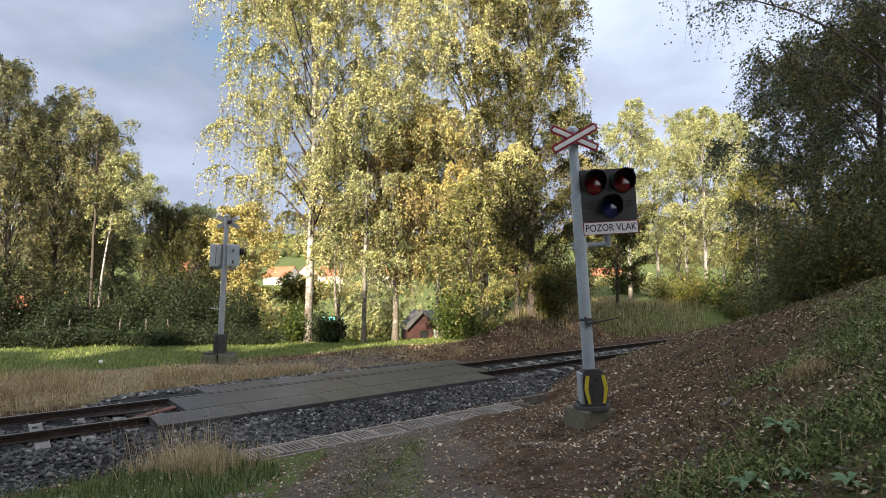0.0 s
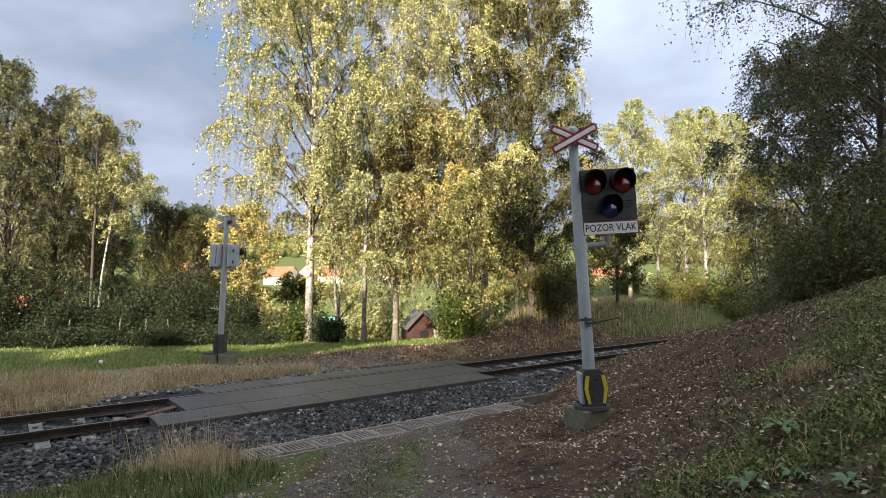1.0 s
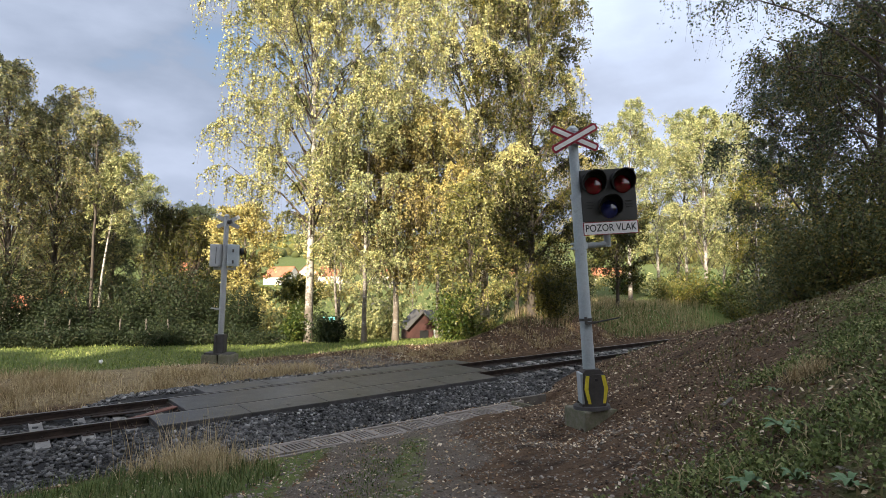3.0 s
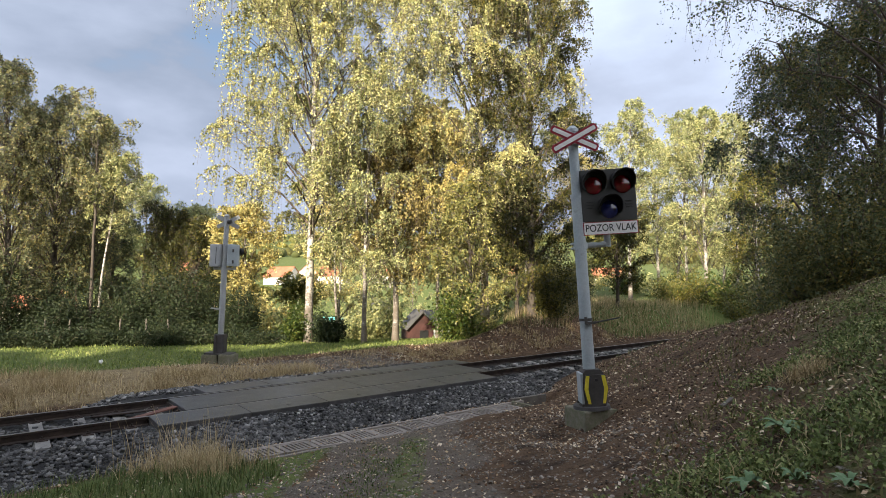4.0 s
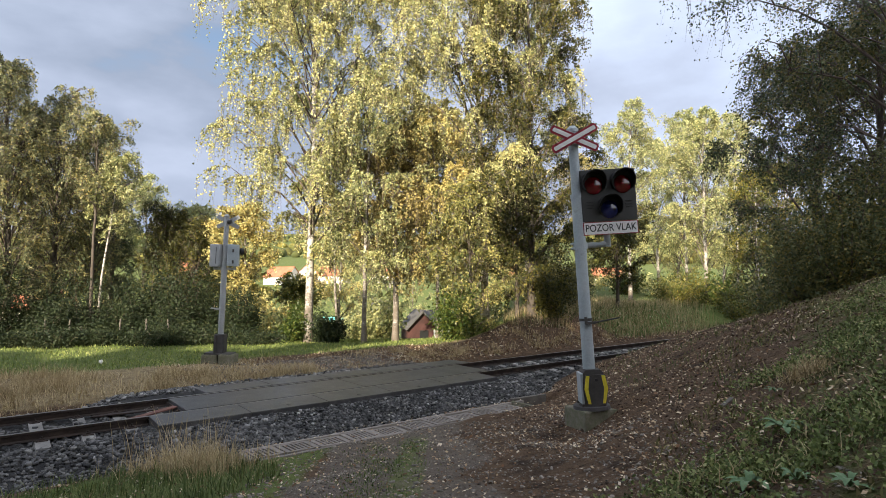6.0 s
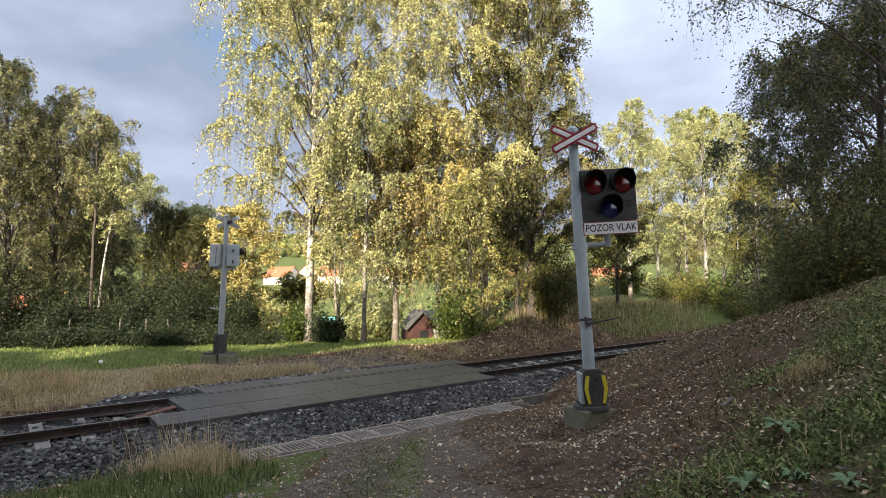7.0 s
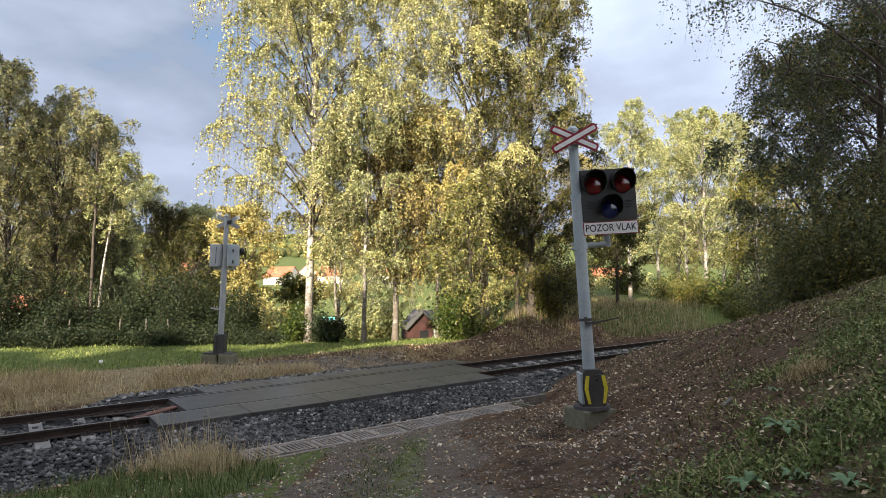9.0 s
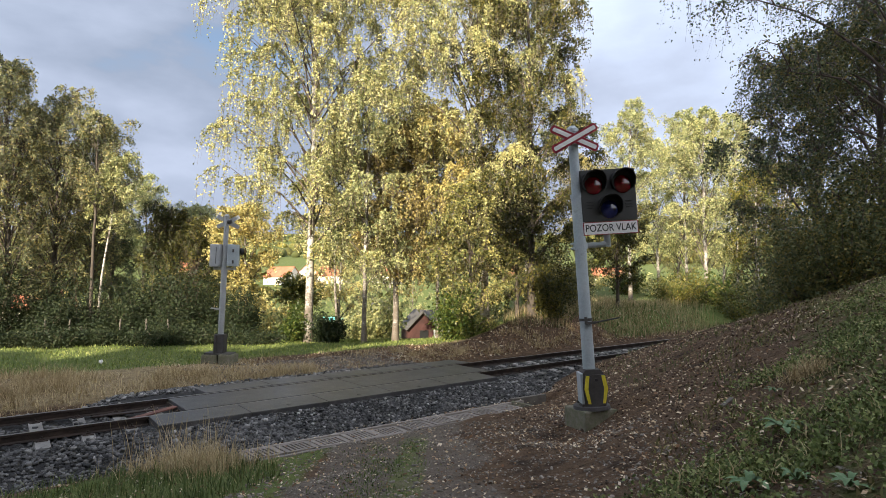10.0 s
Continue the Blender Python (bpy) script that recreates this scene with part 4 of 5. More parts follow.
def tree(x, y, h, crown, leaf, count, seed, label, category="tree", bark="birch", r=0.16, low=0.2, weep=0.5, leaf_size=0.1, limbs=34, boughs=5, lean=(0, 0),
         sway=0.5, group="", shape=0.55, name="tree", fork=0.0, up=1.2):
    """A tree: bent tapered trunk, limbs that rise and arch over, hanging strands and leaves, in boughs that can sway."""
    rng = np.random.default_rng(seed)
    z0 = float(height(x, y))
    ob = thing(name, pose(x, y, z0 - 0.05), label, category, group)
    ts = np.linspace(0, 1, 12)
    wob = np.cumsum(rng.normal(0, 0.10, (12, 2)), 0) * ts[:, None] * min(1.0, h / 14)
    path = np.stack([lean[0] * h * ts ** 1.3 + wob[:, 0], lean[1] * h * ts ** 1.3 + wob[:, 1], h * ts], 1)
    v, q = tube(path, r * (1.06 - ts) ** 0.85 + 0.012 + 0.35 * r * np.exp(-ts * 40), 9)
    if fork:
        f2 = np.linspace(0.34, 0.93, 8)
        p2 = np.stack([np.interp(f2, ts, path[:, c]) for c in range(3)], 1)
        p2[:, 0] += fork * ((f2 - 0.34) / 0.6) ** 0.7
        v, q = joined([(v, q), tube(p2, r * 0.72 * (1.06 - f2) ** 0.85, 8)])
    sheet("trunk", v, q, M[bark], ob, smooth=True)
    groups = [([], []) for _ in range(boughs)]

    def at_path(p, w, k):
        return np.stack([np.interp(k, w, p[:, c]) for c in range(3)], -1)

    def strands(gi, gl, lp, u, az, total, reach):
        """Twigs off a branch: hanging strands on a weeping tree, short sprays on others."""
        k = max(3, int(total / 20))
        for _ in range(k):
            b0 = at_path(lp, u, rng.uniform(0.25, 1.0) ** 0.8)
            ln = rng.uniform(0.35, 1.25) * (0.45 + weep * 1.5) * min(1.0, 0.5 + reach * 0.2)
            a2 = az + rng.normal(0, 1.1)
            w = np.linspace(0, 1, 4)
            side = ln * (0.75 - 0.62 * weep) * w ** 0.8
            tw = b0 + np.stack([np.cos(a2) * side, np.sin(a2) * side, ln * ((0.45 - 0.3 * weep) * w - (0.25 + 0.75 * weep) * w * w)], 1)
            sd = np.array([-np.sin(a2), np.cos(a2), 0.0]) * (0.0065 if leaf_size > 0.07 else 0.0035)
            gi.append((np.stack([tw[0] - sd, tw[0] + sd, tw[3] + sd * 0.4, tw[3] - sd * 0.4]), np.array([[0, 1, 2, 3]])))
            m_ = max(3, int(20 * rng.uniform(0.3, 1.7)))
            gl.append(at_path(tw, w, rng.uniform(0.0, 1.0, m_)) + rng.normal(0, 0.045 + 0.09 * (1 - weep), (m_, 3)))

    for i in range(limbs):
        f = low + (0.985 - low) * ((i + rng.uniform(0, 1)) / limbs) ** 0.9
        g = (f - low) / (1 - low)
        reach = crown * (0.58 + 0.42 * math.sin(math.pi * min(1.0, g * 1.15))) * (1 - 0.80 * g ** (1.6 + 5.0 * shape)) * rng.uniform(0.55, 1.15)
        az = i * 2.399 + rng.uniform(-0.5, 0.5)
        p0 = at_path(path, ts, f)
        u = np.linspace(0, 1, 7)
        rise = min(reach * up * (0.9 + 0.5 * g) * rng.uniform(0.7, 1.25), (1.03 - f) * h * 1.6 + 0.5)
        lp = p0 + np.stack([np.cos(az) * reach * u, np.sin(az) * reach * u, rise * (1.5 * u - (0.45 + weep * 0.5) * u * u)], 1) + rng.normal(0, 0.05, (7, 3)) * u[:, None] * reach * 0.5
        gi, gl = groups[min(boughs - 1, int(g * boughs * 0.999))]
        st = 2 if leaf_size > 0.07 else 1
        gi.append(tube(lp[::st], np.maximum(0.007, r * 0.36 * (1.05 - f) ** 0.7 * (1.05 - u[::st])), 5))
        per = int(count / limbs * (0.35 + 0.9 * reach / crown) * rng.uniform(0.75, 1.2))
        strands(gi, gl, lp, u, az, per * 0.4, reach)
        subs = 4
        for k in range(subs):
            b0 = at_path(lp, u, rng.uniform(0.3, 0.92))
            a2 = az + rng.choice([-1, 1]) * rng.uniform(0.4, 1.3)
            l2 = reach * rng.uniform(0.25, 0.5) + 0.25
            sp = b0 + np.stack([np.cos(a2) * l2 * u, np.sin(a2) * l2 * u, l2 * (1.1 * u - (0.5 + weep * 0.7) * u * u)], 1) + rng.normal(0, 0.03, (7, 3)) * u[:, None]
            gi.append(tube(sp[::2], np.maximum(0.005, 0.022 * (1.05 - u[::2])), 3))
            strands(gi, gl, sp, u, a2, per * 0.6 / subs, reach)
    for bi, (gi, gl) in enumerate(groups):
        if not gl:
            continue
        f = low + (1 - low) * (bi + 0.2) / boughs
        org = np.array([np.interp(f, ts, path[:, c]) for c in range(3)])
        pts = np.concatenate(gl)
        v, q = leaf_quads(rng, pts, leaf_size)
        b = sheet("bough", v - org, q, M[leaf], ob)
        b.matrix_basis = Matrix.Translation(org)
        v, q = joined(gi)
        sheet("branchwork", v - org, q, M["twig"], b)
        if sway:
            SWAY.append((b, tuple(org), sway, seed * 1.3 + bi * 1.7))
    return ob


def bush(x, y, h, wide, leaf, count, seed, label, leaf_size=0.1, name="bush", drop=0.0, deep=None):
    """A shrub: many stems from one foot, each with its leaves."""
    rng = np.random.default_rng(seed)
    ob = thing(name, pose(x, y, float(height(x, y)) - 0.04 - drop), label, "bush")
    stems, pts = [], []
    deep = deep or wide
    k = max(10, int(wide * 9))
    for i in range(k):
        az, out = i * 2.399, rng.uniform(0.15, 1.0) ** 0.6
        top = h * (1.0 - 0.45 * out ** 2) * rng.uniform(0.45, 1.15)
        u = np.linspace(0, 1, 4)
        p = np.stack([np.cos(az) * out * wide * 0.5 * u ** 0.8, np.sin(az) * out * deep * 0.5 * u ** 0.8, top * u], 1) + rng.normal(0, 0.06, (4, 3)) * u[:, None]
        stems.append(tube(p, 0.03 * (1.05 - u), 3))
        m_ = int(count / k)
        uu = rng.uniform(0.12, 1.02, m_)
        c = np.stack([np.interp(uu, u, p[:, j]) for j in range(3)], 1)
        pts.append(c + rng.normal(0, 1, (m_, 3)) * np.array([0.11 + wide * 0.045, 0.11 + deep * 0.045, 0.10 + h * 0.035]))
    v, q = joined(stems)
    sheet("stem", v, q, M["twig"], ob)
    pts = np.concatenate(pts)
    pts[:, 2] = np.abs(pts[:, 2] - 0.03) + 0.03
    v, q = leaf_quads(rng, pts, leaf_size)
    sheet("foliage", v, q, M[leaf], ob)
    return ob


def px(col, d):
    return (col - 784) / 1020 * d


def build_trees():
    # the tall birches behind the crossing
    tree(px(547, 26), 26, 18.0, 5.5, "leaf_birch", 125000, 1, "tall birch with white trunk and yellowing hanging foliage", r=0.175, low=0.22, weep=0.95, limbs=64, boughs=6, lean=(0.01, 0), leaf_size=0.085)
    tree(px(645, 25), 25, 11.5, 2.4, "leaf_lime", 34000, 2, "slender birch with yellow green autumn leaves", bark="birch_grey", r=0.09, low=0.20, weep=0.8, limbs=36, boughs=4, leaf_size=0.078)
    tree(px(700, 26), 26, 9.8, 1.9, "leaf_brown", 26000, 3, "slender birch with pale trunk and thin brownish leaves", bark="birch_grey", r=0.13, low=0.22, weep=0.9, limbs=36, boughs=4, leaf_size=0.095)
    tree(px(858, 27), 27, 19.0, 4.9, "leaf_birch", 125000, 4, "tall birch with forked white trunk and yellow green leaves", r=0.175, low=0.14, weep=0.9, limbs=62, boughs=6, lean=(-0.01, 0), leaf_size=0.085, fork=-1.3)
    tree(px(940, 25.5), 25.5, 16.5, 3.1, "leaf_shade_toned", 70000, 5, "birch with olive leaves coloured darker to stand for part shade", bark="bark", r=0.15, low=0.10, weep=0.8, limbs=42, boughs=5, leaf_size=0.085)
    tree(px(790, 34), 34, 14.0, 2.8, "leaf_gold", 22000, 6, "golden birch behind the crossing", r=0.15, low=0.12, weep=0.7, limbs=34, boughs=4, leaf_size=0.137)
    tree(px(775, 27.5), 27.5, 11.0, 2.2, "leaf_gold", 22000, 7, "golden hanging birch behind the crossing", bark="birch_grey", r=0.08, low=0.30, weep=0.9, limbs=32, boughs=4, leaf_size=0.10)
    tree(px(598, 27), 27, 9.5, 1.9, "leaf_birch", 18000, 8, "young birch with yellowing hanging foliage", bark="birch_grey", r=0.055, low=0.30, weep=0.9, limbs=30, boughs=3, leaf_size=0.10)
    # smaller trees behind them
    for i, (col, d, h, c, leaf, n) in enumerate([
            (436, 30, 6.6, 1.7, "leaf_gold", 12000), (350, 40, 9.0, 2.2, "leaf_lime", 9000), (255, 42, 11.6, 2.4, "leaf_lime", 12000), (196, 38, 9.0, 1.2, "leaf_lime", 4000),
            (415, 38, 4.8, 1.5, "leaf_olive", 6000), (600, 40, 9.5, 2.6, "leaf_gold", 10000), (690, 44, 9.5, 2.6, "leaf_lime", 9000), (530, 50, 4.6, 2.0, "leaf_olive", 6000), (820, 48, 9.5, 2.6, "leaf_lime", 9000),
            (650, 56, 8.0, 2.8, "leaf_lime", 8000), (730, 90, 11.0, 3.6, "leaf_lime", 8000), (455, 85, 6.5, 3.5, "leaf_olive", 7000), (620, 90, 7.0, 4.0, "leaf_lime", 8000), (860, 80, 10.0, 3.8, "leaf_gold", 8000),
            (930, 60, 8.5, 2.8, "leaf_olive", 7000), (400, 60, 9.0, 3.0, "leaf_lime", 8000), (300, 70, 8.0, 3.0, "leaf_olive", 7000), (545, 95, 6.0, 4.0, "leaf_lime", 6000)]):
        n = int(n * (1.6 if d < 45 else 1.0))
        tree(px(col, d), d, h, c, leaf, n, 20 + i, "young birch with light yellow green leaves", bark="birch_grey", r=0.09, low=0.12, weep=0.55, limbs=34, boughs=3, up=1.6, leaf_size=0.105 if d < 45 else 0.17, sway=0.4)
    # the dark wood edge across the meadow
    for i, (col, d, h, c, leaf, n) in enumerate([
            (18, 29, 14.0, 2.6, "leaf_shade", 34000), (-75, 27, 15.0, 3.2, "leaf_shade", 15000), (98, 31, 12.8, 2.6, "leaf_shade", 34000), (60, 33, 13.0, 2.2, "leaf_shade", 18000),
            (160, 33, 11.9, 2.1, "leaf_shade", 24000), (60, 36, 10.5, 2.4, "leaf_shade_toned", 12000), (200, 36, 9.5, 1.4, "leaf_dark", 8000), (310, 34, 7.2, 1.9, "leaf_shade_toned", 12000), (130, 40, 11.0, 2.6, "leaf_gold", 9000), (345, 33, 6.6, 1.5, "leaf_shade_toned", 8000)]):
        tree(px(col, d), d, h, c, leaf, n, 40 + i, "dark alder in the shaded wood edge behind the meadow", bark="bark", r=0.15, low=0.10, weep=0.8, limbs=62, boughs=4, leaf_size=0.09, up=1.8, sway=0.35)
    # the sunlit birches on the rise beyond the track
    for i, (col, d, h, c, leaf, n) in enumerate([
            (1115, 42, 14.6, 2.4, "leaf_lime", 32000), (1215, 44, 14.4, 2.6, "leaf_lime", 34000), (1250, 38, 12.6, 2.2, "leaf_lime", 27000), (1305, 46, 15.0, 2.5, "leaf_lime", 32000),
            (1165, 52, 13.5, 2.8, "leaf_lime", 19000), (1340, 36, 9.0, 2.2, "leaf_olive", 11000), (1020, 46, 11.0, 2.6, "leaf_gold", 10000), (1390, 40, 10.0, 2.6, "leaf_olive", 10000), (1280, 56, 9.0, 3.0, "leaf_gold", 8000), (1200, 60, 7.0, 3.0, "leaf_gold", 8000)]):
        tree(px(col, d), d, h, c, leaf, n, 60 + i, "sunlit yellow green birch on the rise beyond the track", r=0.12, low=0.12, weep=0.75, limbs=52, boughs=3, leaf_size=0.10, up=1.8, sway=0.4)
    # the near dark trees above the cutting
    tree(9.9, 11.8, 13.5, 5.0, "leaf_dark", 52000, 84, "near birch in shade with dark hanging twigs", bark="bark", r=0.13, low=0.14, weep=0.85, limbs=64, boughs=7, leaf_size=0.055, sway=0.9)
    tree(12.6, 15.0, 12.0, 3.8, "leaf_olive_dark", 24000, 81, "dark leafy tree above the cutting", bark="bark", r=0.18, low=0.04, weep=0.85, limbs=44, boughs=5, leaf_size=0.062, sway=0.6)
    tree(12.0, 18.5, 9.0, 3.0, "leaf_dark", 40000, 82, "dark green tree above the cutting", bark="bark", r=0.15, low=0.04, weep=0.8, limbs=38, boughs=4, leaf_size=0.072, sway=0.5)
    tree(10.2, 13.2, 6.5, 2.4, "leaf_olive_dark", 38000, 83, "dark tree with some browning leaves above the cutting", bark="bark", r=0.10, low=0.05, weep=0.65, limbs=34, boughs=3, leaf_size=0.062, sway=0.5)
    # bushes
    for i, (col, d, h, w, leaf, n) in enumerate([
            (805, 24.6, 2.7, 2.2, "leaf_green", 8000), (990, 30, 3.8, 3.4, "leaf_shade_toned", 9000),
            (-10, 28, 4.4, 4.0, "leaf_wood_shade", 9000), (70, 29.5, 3.9, 4.0, "leaf_wood_shade", 10000), (95, 27.5, 2.0, 2.4, "leaf_wood_shade", 6000), (150, 29, 3.0, 3.4, "leaf_wood_shade", 8000), (212, 28.5, 1.8, 2.6, "leaf_wood_shade", 6000), (260, 30, 4.4, 3.0, "leaf_wood_shade", 10000), (300, 27.5, 2.0, 2.0, "leaf_wood_shade", 5000), (335, 29, 4.6, 3.0, "leaf_wood_shade", 9000), (380, 29, 2.6, 2.4, "leaf_wood_shade", 6000),
            (430, 28.5, 2.6, 2.0, "leaf_wood_shade", 7000), (527, 26, 1.9, 1.2, "leaf_green", 6000), (580, 25.6, 1.5, 1.5, "leaf_wood_shade", 5000), (640, 30, 1.8, 1.6, "leaf_lime", 4000),
            (1500, 12.6, 3.2, 3.0, "leaf_olive_dark", 22000), (1575, 13.5, 4.2, 3.0, "leaf_olive_dark", 22000), (1440, 16, 3.2, 3.0, "leaf_olive_dark", 8000), (1400, 22, 3.4, 4.0, "leaf_olive_dark", 8000), (970, 25.5, 3.0, 2.4, "leaf_shade_toned", 8000),
            (1200, 36, 2.4, 4.0, "leaf_olive", 7000), (1320, 34, 2.6, 4.0, "leaf_olive", 7000), (1430, 26, 2.8, 4.0, "leaf_dark", 7000)]):
        bush(px(col, d), d, h, w, leaf, n, 120 + i, "dense leafy bush at the wood edge", 0.06 if d < 15 else 0.09)
    tree(px(1092, 31), 31, 4.6, 1.9, "leaf_shade_toned", 12000, 95, "small dark green maple on the rise beyond the track", bark="bark", r=0.09, low=0.12, weep=0.2, limbs=30, boughs=2, leaf_size=0.11, sway=0.4)
    tree(px(835, 25), 25, 6.6, 1.9, "leaf_mix", 20000, 96, "bushy young birch growing leafy down to the grass", bark="bark", r=0.07, low=0.02, weep=0.7, limbs=40, boughs=3, leaf_size=0.085, sway=0.4)
    tree(px(915, 25.6), 25.6, 7.2, 2.0, "leaf_shade_toned", 22000, 97, "bushy dark young birch growing leafy down to the grass", bark="bark", r=0.07, low=0.02, weep=0.7, limbs=40, boughs=3, leaf_size=0.085, sway=0.4)
    # two bare stems at the edge of the meadow
    tree(px(163, 29.6), 29.6, 11.6, 1.6, "leaf_shade", 7000, 98, "slim dark-stemmed tree at the edge of the meadow", bark="bark", r=0.085, low=0.52, weep=0.7, limbs=26, boughs=2, leaf_size=0.09, sway=0.4, up=1.8)
    tree(px(174, 29.8), 29.8, 9.4, 1.2, "leaf_lime", 5000, 99, "thin leaning white birch at the edge of the meadow", r=0.055, low=0.5, weep=0.7, limbs=22, boughs=2, leaf_size=0.09, sway=0.4, lean=(0.10, 0), up=1.8)
    # brambles in front of the fence, their shade put into the leaf colour
    rnd = random.Random(8)
    for i in range(15):
        col, d = -70 + i * 38 + rnd.uniform(-12, 12), 22.6 + 0.11 * i + rnd.uniform(0, 0.7)
        bush(px(col, d), d, rnd.uniform(0.55, 1.15), rnd.uniform(1.5, 2.1), "leaf_wood_shade", 3000, 180 + i, "low brambles along the wood edge with shade put into the leaf colour", 0.07, name="bramble")
    # scrub down the slope towards the village
    rnd = random.Random(21)
    for i in range(82):
        col, d = (rnd.uniform(380, 960), rnd.uniform(36, 95)) if i < 34 else ((rnd.uniform(930, 1480), rnd.uniform(36, 95)) if i < 58 else (rnd.uniform(430, 700), rnd.uniform(33, 60)))
        if 690 < col < 790 and d < 64 or 560 < col < 605 and d < 72:
            continue
        bush(px(col, d), d, rnd.uniform(2.0, 4.2) * (0.7 + d / 130) * (0.6 if 34 <= i < 58 or 450 < col < 600 else 1.0), rnd.uniform(3, 5.5), rnd.choice(["leaf_lime", "leaf_lime", "leaf_olive", "leaf_gold", "leaf_green"] if i < 58 else ["leaf_lime", "leaf_lime", "leaf_lime", "leaf_gold"]), 1600, 400 + i, "sunlit autumn scrub on the slope", 0.20)


def build_shade_wood():
    """The wood behind the camera, uphill, that keeps the crossing in shade."""
    for i in range(28):
        x, y = -58 + i * 2.4 + random.uniform(-0.8, 0.8), -9.0 - (i % 3) * 2.2
        top = 13.4 + (i % 4) * 0.3 + 2.7 * float(step(-14, -11, x)) + 2.0 * float(step(-13, -9, x)) + (3.0 if x > -9 else 0) + (1.6 if x > -7 else 0)
        tree(x, y, top - float(height(x, y)), 3.8, "leaf_green", 4200, 200 + i, "tall tree of the wood uphill behind the path", bark="bark", r=0.2, low=0.05, weep=0.2, limbs=22, boughs=1,
             leaf_size=1.2, sway=0, shape=0.4)

    # added out of view only to throw shade on the far signal
    tree(-18.8, -10.0, 18.2 - float(height(-18.8, -10.0)), 1.7, "leaf_green", 1800, 260, "unseen slim tree added behind the path to shade the far signal", bark="bark", r=0.15, low=0.05, weep=0.2, limbs=24, boughs=1, leaf_size=1.0, sway=0)
    # extra row out of view, added to block sun leaking under the wood
    for i in range(9):
        x = -15 + i * 2.3
        tree(x, -6.5 + random.uniform(-0.6, 0.6), 9.5, 2.8, "leaf_green", 2600, 240 + i, "unseen low tree added behind the path to block stray sun", bark="bark", r=0.1, low=0.03, weep=0.2, limbs=20, boughs=1, leaf_size=1.0, sway=0)


# ---- ground cover ----
def ground_at(col, row, reach=60.0):
    """The place on the ground on the line from the eye through that part of the view."""
    tilt = math.atan2(5.59, 100.0)
    dx, dz = (col - 784) / 1020, (441 - row) / 1020
    d = Vector((dx, math.cos(tilt) - dz * math.sin(tilt), math.sin(tilt) + dz * math.cos(tilt)))
    k = 1.0
    while k < reach:
        p = Vector(EYE) + d * k
        if p.z < float(height(p.x, p.y)):
            return p
        k += 0.02
    return Vector(EYE) + d * reach


def patchy(rng, x, y, scale, keep):
    """Keeps points in uneven patches."""
    v = np.array([noise.noise(Vector((a * scale, b * scale, 3.3))) for a, b in zip(x, y)])
    return v + rng.normal(0, 0.16, len(x)) > keep


def blades(name, x, y, lo, hi, width, mat, label, seed, flop=0.5, dz=0.0, category="grass"):
    """Grass: each blade a narrow bent strip."""
    rng = np.random.default_rng(seed)
    k = len(x)
    z = height(x, y) - 0.01 + dz
    ln = rng.uniform(lo, hi, k) * rng.uniform(0.7, 1.1, k)
    a = rng.uniform(0, 2 * math.pi, k)
    lean = np.abs(rng.normal(0, flop, k))
    d = np.stack([np.cos(a) * np.sin(lean), np.sin(a) * np.sin(lean), np.cos(lean)], 1)
    sd = np.stack([-np.sin(a), np.cos(a), np.zeros(k)], 1) * (width * rng.uniform(0.6, 1.3, k))[:, None]
    p = np.stack([x, y, z], 1)
    mid = p + d * (ln * 0.55)[:, None]
    tip = mid + (d + np.stack([np.cos(a), np.sin(a), -0.5 * np.ones(k)], 1) * 0.5 * flop) * (ln * 0.45)[:, None]
    v = np.stack([p - sd, p + sd, mid + sd * 0.8, mid - sd * 0.8, tip + sd * 0.15, tip - sd * 0.15], 1).reshape(-1, 3)
    i = np.arange(k)[:, None] * 6
    q = np.concatenate([i + np.array([[0, 1, 2, 3]]), i + np.array([[3, 2, 4, 5]])], 1).reshape(-1, 4)
    return tagged(sheet(name, v, q, M[mat]), label, category, kind="stuff")


def track_points(rng, k, s0, s1, n0, n1):
    s, n = rng.uniform(s0, s1, k), rng.uniform(n0, n1, k)
    return s * UX + n * NX, s * UY + n * NY, s, n


